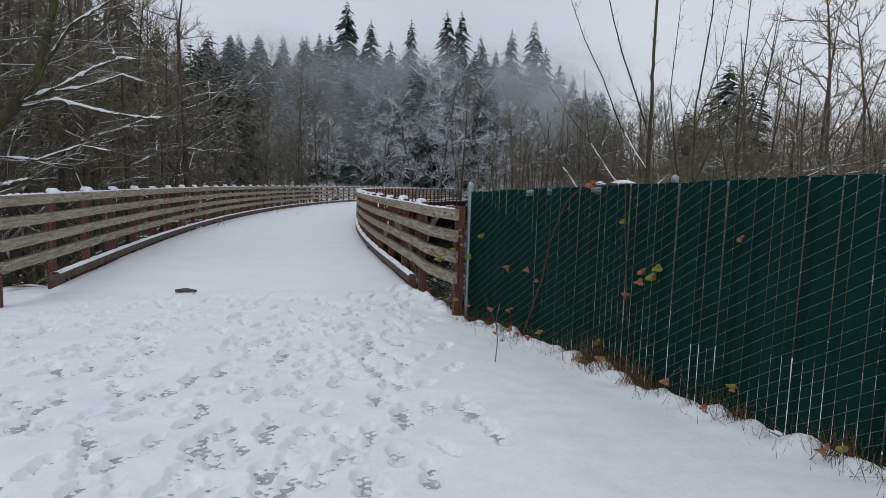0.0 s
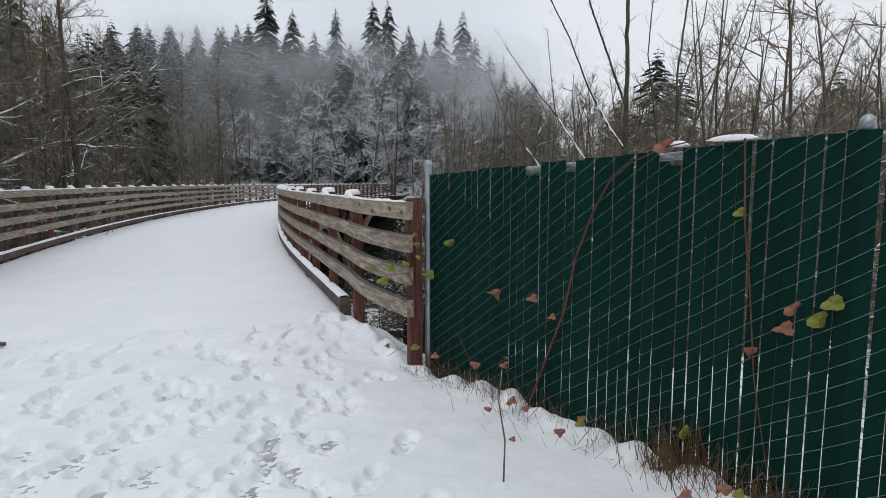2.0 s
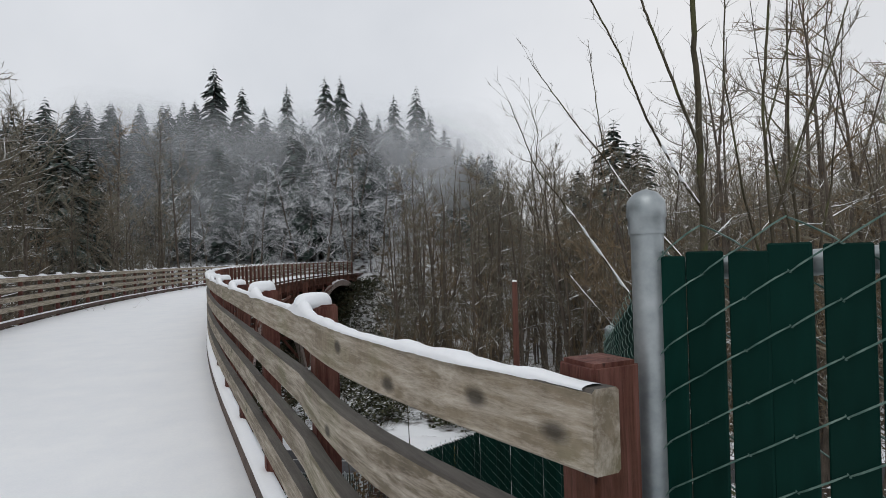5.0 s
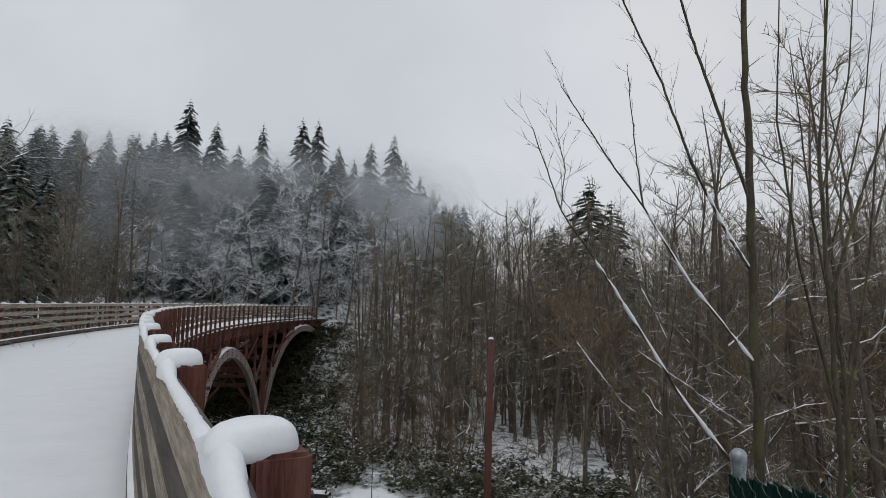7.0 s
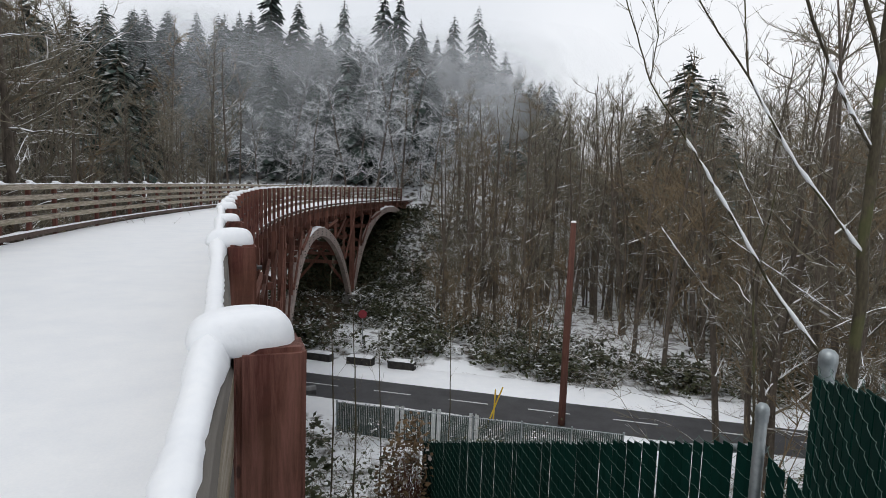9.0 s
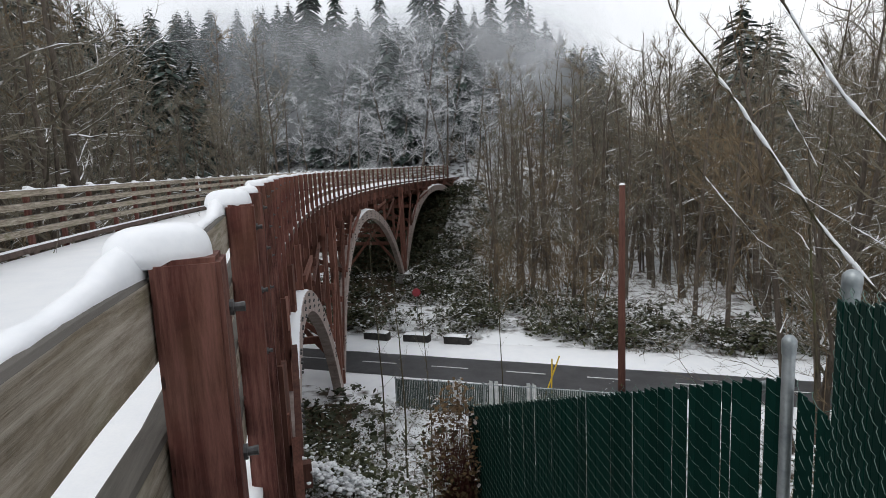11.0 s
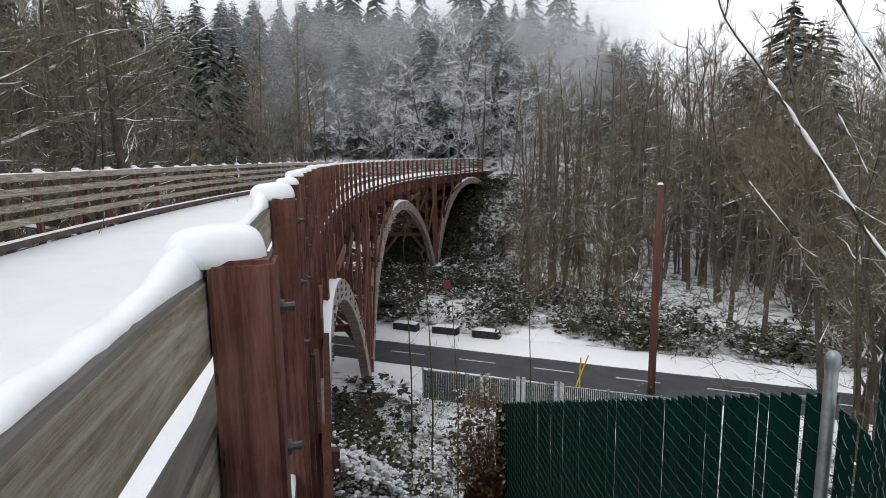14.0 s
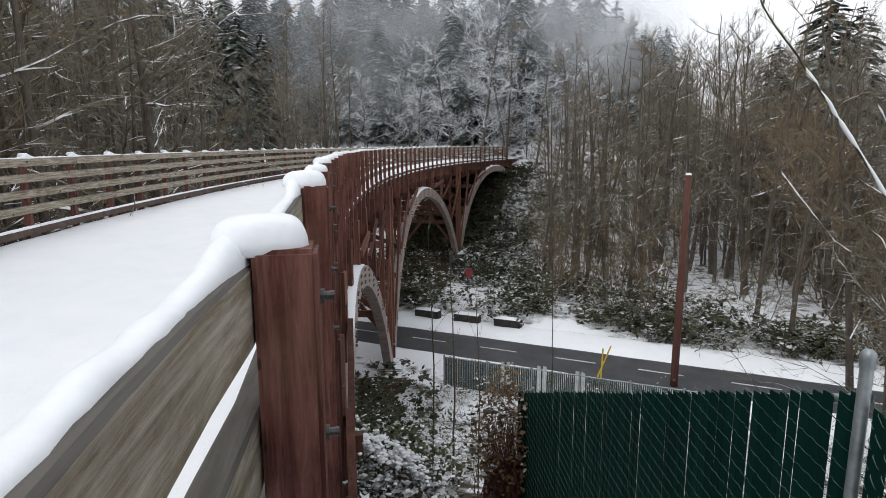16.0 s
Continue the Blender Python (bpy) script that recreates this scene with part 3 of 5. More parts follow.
def board_mesh(s0, s1, off, thick, top, high, wob):
    s = Soup()
    n = max(2, int((s1 - s0) / (0.25 if s0 < 2 else 0.7)))
    b = 0.006
    prof = ((0, b), (b, 0), (thick - b, 0), (thick, b), (thick, high - b), (thick - b, high), (b, high), (0, high - b))
    rows = []
    for i in range(n + 1):
        q = s0 + (s1 - s0) * i / n
        rows.append([along(q, off + o, top - z + wob * math.sin(q * 1.7)) for o, z in prof])
    s.face_grid(rows, True)
    base = len(s.v) - 8
    s.f.append(tuple(range(8)))
    s.f.append(tuple(base + i for i in reversed(range(8))))
    return s


def railing(label, off, side, s_first, count):
    """side +1: posts stand outside on the right; -1: on the left. off: the boards' post-side face."""
    rail = thing("wooden_railing", label, "railing", "bridge railings")
    g = random.Random(9 + side)
    for k in range(count):
        s = s_first + (0 if k == 0 else 1.70 + PITCH * (k - 1))
        p = part("post", POST_MESH if k == 0 else POST_LONG if k < 7 else POST_MID, M_POST, rail)
        p.matrix_basis = frame_at(s, off - side * 0.053, g.uniform(-0.012, 0.012)) @ Matrix.Rotation(g.uniform(-0.02, 0.02) + (0 if side > 0 else math.pi), 4, "Z")
        if k:
            c = part("snow_cap", CAPS[k % 5], M_SNOW, p)
            c.location = (0.012, 0.0, 1.36)
            c.rotation_euler = (0, 0, g.uniform(-0.2, 0.2))
        if 0 < k < 12:
            for z in (1.262, 1.0, 0.74):
                part("bolt", BOLT_MESH, M_PIPE, p).location = (0, 0, z)
    last = s_first + 1.70 + PITCH * (count - 2)
    for j, top in enumerate(BOARD_TOPS):
        q = s_first - (0.1 if side > 0 else 0.02)
        first = True
        while q < last:
            e = min(last + 0.1, q + (1.80 + PITCH * (1 + j % 2) if first else PITCH * 3))
            bd = board_mesh(q + 0.003, e - 0.003, off if side > 0 else off - 0.055, 0.055, top, 0.14, 0.002)
            fm = frame_at(q)
            inv = fm.inverted()
            bd.v = [tuple(inv @ Vector(p)) for p in bd.v]
            part("board", bd, M_BOARD, rail).matrix_basis = fm
            q, first = e, False
    # snow along the top board
    s_ = Soup()
    rows = []
    q = s_first - 0.08
    while q < last:
        hgt = 0.014 + 0.009 * noise.noise(Vector((q * 1.9, side, 0))) + 0.012 * noise.noise(Vector((q * 9, side, 4)))
        if q < s_first + 0.25:
            hgt *= 0.6
        near = (q - s_first - 1.70 + PITCH / 2) % PITCH - PITCH / 2
        if q > s_first + 0.8:
            hgt += 0.042 * math.exp(-(near / 0.15) ** 2)
        wid = 0.0205 + 0.004 * noise.noise(Vector((q * 3, side, 7))) + 0.004 * noise.noise(Vector((q * 24, side, 7)))
        wid += 0.01 * math.exp(-(near / 0.13) ** 2)
        cx = off + side * 0.036
        rows.append([along(q, cx + a * wid, 1.332 + h * hgt) for a, h in ((-1, -0.15), (-1.05, 0.35), (-0.7, 0.85), (0, 1.1), (0.7, 0.85), (1.05, 0.35), (1, -0.15))])
        q += 0.022 if q < 6 else 0.05 if q < 16 else 0.25
    s_.face_grid(rows)
    part("snow_ridge", s_, M_SNOW, rail, "uneven ridge of snow on the top board", True)
    return rail


railing("weathered four-board railing on red-brown posts with snow caps", 0.0, 1, 0.0, 46)
railing("weathered four-board railing on red-brown posts along the far deck edge", WIDTH, -1, 0.93, 46)
for off, s0 in ((-0.045, 2.1), (WIDTH - 0.075, 2.5)):
    curb = thing("timber_kerb", "dark timber kerb beam on the deck edge topped with snow", "kerb", "deck kerbs")
    q = s0
    while q < 66:
        bd = board_mesh(q, min(66, q + 5.8) - 0.004, off, 0.12, 0.175, 0.12, 0.0)
        part("beam", bd, M_CURB, curb)
        q += 5.8
    s_ = Soup()
    rows = []
    q = s0 + 0.03
    while q < 66:
        h = 0.028 + 0.012 * noise.noise(Vector((q * 2.2, off, 0)))
        rows.append([along(q, off + 0.06 + a * 0.058, 0.173 + b * h) for a, b in ((-1, -0.1), (-0.98, 0.6), (-0.5, 1), (0.5, 1), (0.98, 0.6), (1, -0.1))])
        q += 0.08 if q < 16 else 0.4
    s_.face_grid(rows)
    part("snow_cover", s_, M_SNOW, curb, "", True)
    for q in np.arange(s0 + 0.1, 30, 2.9):
        s_ = Soup()
        s_.box(-0.12, 0.12, off + 0.01, off + 0.085, -0.03, 0.06, frame_at(float(q)))
        part("block", s_, M_CURB, curb)

# ---------------------------------------------------------------- fences
SLAT = bevelled_box("slat", 0.052, 0.007, 0.0, 1.58, 0.0025, M_SLAT, 1)


def pipe_post(parent, p, z0, z1, r, cap=True, label="galvanised steel pipe post"):
    s = Soup()
    s.tube([(p[0], p[1], z0), (p[0], p[1], z1)], [r, r], 14)
    post = part("post", s, M_PIPE, parent, label, True)
    if cap:
        s = Soup()
        s.tube([(p[0], p[1], z1 - 0.05), (p[0], p[1], z1 - 0.02), (p[0], p[1], z1 - 0.018), (p[0], p[1], z1 + 0.012), (p[0], p[1], z1 + 0.028), (p[0], p[1], z1 + 0.034)],
               [r * 1.12, r * 1.14, r * 1.22, r * 1.15, r * 0.7, 0.004], 14)
        part("cap", s, M_PIPE, post, "domed cap", True)


def slat_fence(label, a, b, za, zb, high, front, seed, posts, step=0.07, missing=(), wire=0.0019, rail=True, fill=(0.91, 0.965)):
    """Chain link with slats from a to b. za, zb: top heights. front: sign of the side that is seen."""
    g = random.Random(seed)
    f = thing("slatted_fence", label, "fence", "green slatted fences")
    a, b = Vector(a), Vector(b)
    d = b - a
    n = int(d.length / step)
    u = d.normalized()
    nrm = Vector((-u.y, u.x)) * front
    ang = math.atan2(u.y, u.x)
    for i in range(n):
        t = (i + 0.5) / n
        p = a + d * t
        top = za + (zb - za) * t - 0.03 + g.uniform(-0.006, 0.006)
        if i in missing:
            top -= g.uniform(0.05, 0.09)
        sl = part("slat", SLAT, M_SLAT, f)
        sl.matrix_basis = Matrix.Translation((p.x, p.y, top - 1.58 * high / 1.58)) @ Matrix.Rotation(ang + g.uniform(-0.05, 0.05), 4, "Z") @ Matrix.Rotation(g.uniform(-0.006, 0.006), 4, "Y") @ Matrix.Diagonal((step / 0.052 * g.uniform(*fill), 1, high / 1.58, 1))
    w = Soup()
    half = 0.043
    rows_n = int(high / half)
    for i in range(n + 1):
        t0 = i / n
        pts = []
        last = None
        for j in range(rows_n + 1):
            tt = t0 + (0.5 / n if j % 2 else -0.5 / n) * (1 if i % 2 == 0 else -1) * 0.98
            p = a + d * min(1.0, max(0.0, tt)) + nrm * 0.004
            top = za + (zb - za) * tt
            here = Vector((p.x, p.y, top + 0.012 - j * half + 0.004 * math.sin(i * 0.7)))
            if last is not None:
                out = 0.0075 if last[1] > tt else -0.012
                for fr in (0.25, 0.75):
                    m = last[0].lerp(here, fr)
                    pts.append((m.x + nrm.x * out, m.y + nrm.y * out, m.z))
            pts.append(tuple(here))
            last = (here, tt)
        w.tube(pts, [wire] * len(pts), 3)
    part("wire_mesh", w, M_WIRE, f, "chain-link wire mesh")
    back = -nrm * 0.035
    for t, z1, r in posts:
        p = a + d * t + (back if t > 0 else Vector((0, 0)))
        zt = za + (zb - za) * t
        pipe_post(f, (p.x, p.y), zt - high - 0.4, zt + z1, r)
    if not rail:
        return f
    s = Soup()
    s.tube([(a.x + back.x, a.y + back.y, za - 0.06), (b.x + back.x, b.y + back.y, zb - 0.06)], [0.021, 0.021], 10)
    part("top_rail", s, M_PIPE, f, "galvanised top rail", True)
    return f


F_END = FENCE_A + FENCE_DIR * 10.4
slat_fence("dark green slatted chain-link fence beside the snowy path", FENCE_A + FENCE_DIR * 0.035, F_END, 1.575, 2.065, 1.70, -1, 1,
           [(0.0, 0.06, 0.030), (0.29, 0.0, 0.024), (0.58, 0.0, 0.024), (0.87, 0.0, 0.024)], missing=(16, 17, 21, 30, 31))
KNOB = Vector((1.447, 9.74))
slat_fence("dark green slatted fence run going down from the corner", FENCE_A + Vector((0.1, 0.06)), KNOB, 1.55, 0.98, 1.6, 1, 2, [(1.0, 0.05, 0.028)], wire=0.0013, fill=(0.95, 0.99))
DPOST = Vector((1.472, 10.045))
LOW_END = Vector((0.44, 14.12))
slat_fence("green slatted fence run low on the bank under the bridge", DPOST, LOW_END, 0.58, -1.22, 1.7, 1, 3, [(0.0, 0.12, 0.025)], step=0.06, wire=0.0012, fill=(0.93, 1.0))
slat_fence("short slatted fence piece beside the corner post", DPOST + Vector((0.03, -0.02)), KNOB + Vector((0.02, 0.0)), 0.53, 0.50, 1.6, 1, 5, [], rail=False)

# ---------------------------------------------------------------- road below
s_ = Soup()
s_.face_grid([[(*(ROAD_A + ROAD_DIR * u + ROAD_N * v), -7.99 + 0.02 * noise.noise(Vector((u, v, 0)))) for v in (-1.5, -0.5, 0.5, 1.45)] for u in axis([(-40, 60, 1.0)])])
tagged(part("road", s_, M_ASPHALT, smooth=True), "wet dark asphalt road cleared of snow", "road", kind="structure")
s_ = Soup()
for v0, v1 in ((-3.2, -1.38), (1.36, 4.3)):
    rows = []
    for u in axis([(-40, 60, 0.35)]):
        row = []
        for i in range(7):
            v = v0 + (v1 - v0) * i / 6
            edge = 0.25 * noise.noise(Vector((u * 0.9, v0, 0)))
            q = ROAD_A + ROAD_DIR * u + ROAD_N * (v + (edge if abs(v) < 1.5 else 0))
            z = -7.97 + 0.08 * math.sin(math.pi * i / 6) + 0.04 * noise.noise(Vector((u, v, 2))) - (0.1 if i in (0, 6) else 0)
            row.append((*q, z))
        rows.append(row)
    s_.face_grid(rows)
tagged(part("verge", s_, M_SNOW, smooth=True), "smooth white snow along both edges of the road", "snow", kind="structure")
g = random.Random(3)
s_ = Soup()
for u in np.arange(-38, 58, 3.6):
    s_.box(-0.9, 0.9, -0.05, 0.05, -7.972, -7.965, Matrix.Translation((*(ROAD_A + ROAD_DIR * float(u) + ROAD_N * 0.05), 0)) @ Matrix.Rotation(math.atan2(ROAD_DIR.y, ROAD_DIR.x), 4, "Z"))
tagged(part("road_marking", s_, M_PAINT), "worn white dashes on the asphalt", "road marking", kind="structure")
for u, v in ((-0.06, 3.45), (2.28, 3.48), (4.58, 3.5)):
    bk = bevelled_box("block", 1.45, 0.5, -8.05, -7.5, 0.04, M_DARKBLOCK)
    o = tagged(new("barrier_block", bk), "dark concrete barrier block beside the road, capped with snow", "barrier", "roadside barrier blocks")
    o.matrix_basis = Matrix.Translation((*(ROAD_A + ROAD_DIR * u + ROAD_N * v), 0)) @ Matrix.Rotation(math.atan2(ROAD_DIR.y, ROAD_DIR.x) + g.uniform(-0.05, 0.05), 4, "Z")
    c = Soup()
    c.face_grid([[(x, y, -7.51 + 0.09 * (1 - (x / 0.7) ** 6) * (1 - (y / 0.27) ** 4)) for x in np.linspace(-0.69, 0.69, 12)] for y in np.linspace(-0.26, 0.26, 7)])
    part("snow_cap", c, M_SNOW, o, "", True)

# utility pole
pole = thing("utility_pole", "slim red-brown wooden utility pole beside the road", "pole")
s_ = Soup()
PX, PY = 7.97, 30.45
s_.tube([(PX, PY, -8.4), (PX, PY, -4), (PX + 0.02, PY, 0.38)], [0.15, 0.14, 0.11], 12, True)
part("shaft", s_, M_POLE, pole, "", True)
s_ = Soup()
s_.tube([(PX + 0.02, PY, 0.38), (PX + 0.02, PY, 0.44), (PX + 0.02, PY, 0.46)], [0.12, 0.09, 0.01], 10)
part("snow_cap", s_, M_SNOW, pole, "", True)
s_ = Soup()
s_.tube([(PX - 3.3, PY - 0.4, -8.0), (PX - 2.6, PY - 0.2, -6.3)], [0.03, 0.03], 6)
tagged(part("guy_guard", s_, M_YELLOW), "yellow plastic guard on a guy wire", "guy wire")
s_ = Soup()
s_.tube([(PX - 3.0, PY - 0.4, -8.0), (PX - 2.9, PY - 0.2, -6.4)], [0.03, 0.03], 6)
tagged(part("guy_guard", s_, M_YELLOW), "yellow plastic guard on a guy wire", "guy wire")
sign = thing("road_sign", "small red sign on a thin post across the road", "sign")
sq = ROAD_A + ROAD_DIR * 0.8 + ROAD_N * 7.5
s_ = Soup()
s_.tube([(sq.x, sq.y, -8.2), (sq.x, sq.y, -5.9)], [0.03, 0.03], 6)
part("post", s_, M_PIPE, sign)
s_ = Soup()
s_.tube([(sq.x, sq.y - 0.04, -6.15), (sq.x, sq.y - 0.06, -6.15)], [0.27, 0.27], 8, True)
part("panel", s_, M_SIGN, sign)

# slatted fence along the road, with pale stretches at its gates
rf = thing("slatted_fence", "grey-green slatted chain-link fence along the road with pale gate frames", "fence")
ra, rb = Vector((-1.2, 30.25)), Vector((8.9, 26.75))
g = random.Random(8)
n = 150
RS = bevelled_box("slat", 0.064, 0.01, -8.3, -6.82, 0.002, M_SLAT_GREY, 1)
RP = bevelled_box("slat", 0.066, 0.014, -8.3, -6.70, 0.002, M_SLAT_PALE, 1)
R_ANG = math.atan2((rb - ra).y, (rb - ra).x)
for i in range(n):
    p = ra + (rb - ra) * ((i + 0.5) / n)
    gate = i % 20 in (13, 14, 16, 17) and 20 < i < 86
    sl = part("slat", RP if gate else RS, M_SLAT_GREY, rf, "pale gate slat" if gate else "")
    sl.matrix_basis = Matrix.Translation((p.x, p.y, g.uniform(-0.03, 0.03))) @ Matrix.Rotation(R_ANG + g.uniform(-0.1, 0.1), 4, "Z")
for i in range(7):
    p = ra + (rb - ra) * (i / 6)
    pipe_post(rf, (p.x, p.y - 0.06), -8.4, -6.76, 0.03)
s_ = Soup()
s_.tube([(*ra, -6.84), (*rb, -6.84)], [0.02, 0.02], 6)
part("top_rail", s_, M_PIPE, rf)


# ---------------------------------------------------------------- trees
def bare_tree(name, seed, height, radius, forks=1, limbs=13, twigs=10, spread=0.33, up=0.75, crown_from=0.25, sides=6, twig_r=0.008, lean=0.0, fine=2):
    """Trunk and crown meshes of a leafless tree that stands on the origin."""
    g = random.Random(seed)
    trunk, crown = Soup(), Soup()

    def wander(p, d, length, n, bend, rise):
        pts = [p.copy()]
        for _ in range(n):
            d = (d + Vector((g.gauss(0, bend), g.gauss(0, bend), g.gauss(0, bend) + rise))).normalized()
            p = p + d * (length / n)
            pts.append(p.copy())
        return pts

    def twig_fan(pts, count, length, r):
        for _ in range(count):
            i = g.uniform(0.15, 1) * (len(pts) - 1)
            k = min(int(i), len(pts) - 2)
            a = pts[k].lerp(pts[k + 1], i - k)
            ax = (pts[k + 1] - pts[k]).normalized()
            d = (ax * 0.8 + Vector((g.gauss(0, 0.55), g.gauss(0, 0.55), g.gauss(0.2, 0.45)))).normalized()
            b = a + d * length * g.uniform(0.5, 1.2)
            crown.spike(a, b, r)
            if fine > 1:
                for _ in range(fine):
                    q = a.lerp(b, g.uniform(0.25, 0.8))
                    d2 = (d + Vector((g.gauss(0, 0.6), g.gauss(0, 0.6), g.gauss(0.1, 0.5)))).normalized()
                    crown.spike(q, q + d2 * length * g.uniform(0.25, 0.6), r * 0.7)

    for f in range(forks):
        d0 = Vector((g.gauss(0, 0.05 + 0.16 * (f > 0)) + lean, g.gauss(0, 0.05 + 0.16 * (f > 0)), 1)).normalized()
        h = height * (1 if f == 0 else g.uniform(0.7, 0.95))
        stem = wander(Vector((0.12 * f * g.gauss(0, 1), 0.12 * f * g.gauss(0, 1), -0.5)), d0, h, 10, 0.05, 0.04)
        r0 = radius * (1 if f == 0 else 0.75)
        trunk.tube(stem, [r0 * (1.25 if i == 0 else (1 - i / 10.6) ** 0.85) for i in range(11)], sides)
        for _ in range(int(limbs * (1 if f == 0 else 0.6))):
            i = g.uniform(crown_from, 0.98) * 10
            k = min(int(i), 9)
            a = stem[k].lerp(stem[k + 1], i - k)
            w = g.uniform(0, 2 * math.pi)
            left = 1 - i / 10.4
            d = Vector((math.cos(w), math.sin(w), up * g.uniform(0.5, 1.4))).normalized()
            ln = height * spread * (0.35 + 0.65 * left) * g.uniform(0.6, 1.15)
            limb = wander(a, d, ln, 5, 0.16, 0.05)
            rl = max(0.016, r0 * 0.42 * (0.35 + left * 0.7))
            crown.tube(limb, [rl * (1 - j / 5.6) for j in range(6)], 3)
            twig_fan(limb, twigs, ln * 0.42, twig_r)
            for _ in range(3):
                i2 = g.uniform(0.25, 0.95) * 5
                k2 = min(int(i2), 4)
                a2 = limb[k2].lerp(limb[k2 + 1], i2 - k2)
                d2 = (limb[k2 + 1] - limb[k2]).normalized() + Vector((g.gauss(0, 0.6), g.gauss(0, 0.6), g.gauss(0.15, 0.4)))
                sub = wander(a2, d2.normalized(), ln * g.uniform(0.35, 0.6), 4, 0.16, 0.05)
                crown.tube(sub, [rl * 0.5 * (1 - j / 4.6) for j in range(5)], 3)
                twig_fan(sub, max(2, twigs // 2), ln * 0.3, twig_r * 0.8)
        twig_fan(stem[-4:], twigs, height * 0.08, twig_r)
    return trunk, crown


def tree_kind(name, label, category, group, soups, bark, twig):
    root = thing(name, label, category, group)
    part("trunk", soups[0], bark, root, "", True)
    part("crown", soups[1], twig, root)
    return root


def conifer(seed, height, radius, whorls, fronds, droop=0.35):
    g = random.Random(seed)
    trunk, crown = Soup(), Soup()
    trunk.tube([(0, 0, -1), (0, 0, height * 0.5), (0, 0, height)], [height * 0.014, height * 0.009, 0.01], 5)
    for i in range(whorls):
        t = i / (whorls - 1)
        z = height * (0.1 + 0.89 * t ** 0.9)
        r = radius * (1 - t) ** 0.72 * g.uniform(0.75, 1.2) + 0.12
        n = max(4, int(fronds * (1 - 0.45 * t)))
        w0 = g.uniform(0, 6.28)
        for k in range(n):
            if g.random() < 0.12:
                continue
            w = w0 + 2 * math.pi * k / n + g.gauss(0, 0.25)
            rr = r * g.uniform(0.6, 1.15)
            c, s = math.cos(w), math.sin(w)
            dz = -droop * rr * g.uniform(0.6, 1.4)
            base = len(crown.v)
            wide = 0.2 * rr + 0.05
            mid = 0.55
            pts = [(0, 0, 0), (mid * rr, wide, dz * 0.35 - 0.12 * wide), (mid * rr, 0, dz * 0.35 + 0.1 * wide), (mid * rr, -wide, dz * 0.35 - 0.12 * wide),
                   (rr * 0.8, wide * 0.75, dz * 0.75), (rr, 0, dz), (rr * 0.8, -wide * 0.75, dz * 0.75)]
            for a, b, h in pts:
                crown.v.append((a * c - b * s, a * s + b * c, z + h))
            crown.f += [(base, base + 1, base + 2), (base, base + 2, base + 3), (base + 1, base + 4, base + 2), (base + 2, base + 6, base + 3),
                        (base + 2, base + 4, base + 5), (base + 2, base + 5, base + 6)]
            for _ in range(3):
                a0 = g.uniform(0.35, 0.9)
                b0 = g.choice((-1, 1)) * wide * g.uniform(0.8, 1.6)
                j = len(crown.v)
                for a, b, h in ((a0 * rr, 0, dz * a0), (a0 * rr + 0.1 * rr, b0 * 0.3, dz * a0 + 0.02), (a0 * rr + 0.16 * rr, b0, dz * a0 - 0.12 * rr)):
                    crown.v.append((a * c - b * s, a * s + b * c, z + h))
                crown.f.append((j, j + 1, j + 2))
    return trunk, crown


def stand(root, x, y, scale, turn, dz=0.0, flat=1.0):
    m = Matrix.Translation((x, y, ground_z(x, y) - 0.1 + dz)) @ Matrix.Rotation(turn, 4, "Z")
    ob = copy_thing(root, m)
    ob.scale = (scale * flat, scale * flat, scale)
    return ob


ALDER = "leafless alders on the slopes"
alders = [tree_kind("bare_tree", "tall leafless brown alder with snow along its branches", "tree", ALDER,
                    bare_tree("alder", 20 + i, 15.0, 0.13, 1 + (i % 3 == 2), 15, 7, 0.22, 0.9, 0.2, 6, 0.013), M_BARK, (M_TWIG, M_TWIG_RED, M_TWIG)[i % 3]) for i in range(5)]
maples = [tree_kind("bare_tree", "broad leafless tree with snow-lined crooked limbs", "tree", "broad leafless trees",
                    bare_tree("maple", 40 + i, 15.0, 0.2, 2, 13, 6, 0.36, 0.45, 0.15, 7, 0.013), M_BARK, M_TWIG) for i in range(3)]
frosts = [tree_kind("frosted_tree", "leafless tree whitened by frost and snow", "tree", "frosted trees",
                    bare_tree("frost", 60 + i, 14.0, 0.15, 1, 26, 12, 0.27, 0.45, 0.06, 5, 0.021), M_BARK, M_TWIG_FROST) for i in range(2)]
shrubs = [tree_kind("bare_shrub", "leafless brown thicket shrub with reddish stems", "shrub", "thicket shrubs",
                    bare_tree("shrub", 80 + i, 4.5, 0.03, 3, 6, 9, 0.38, 0.9, 0.05, 3, 0.0085, fine=1), M_TWIG_RED, (M_TWIG_RED, M_TWIG)[i % 2]) for i in range(4)]
firs = [tree_kind("fir_tree", "dark green fir dusted with snow on the hill", "conifer", "firs on the hill", conifer(100 + i, 22.0, 5.6 + 0.5 * (i % 3), 48, 12, 0.38), M_BARK, M_NEEDLE) for i in range(4)]

g = random.Random(77)
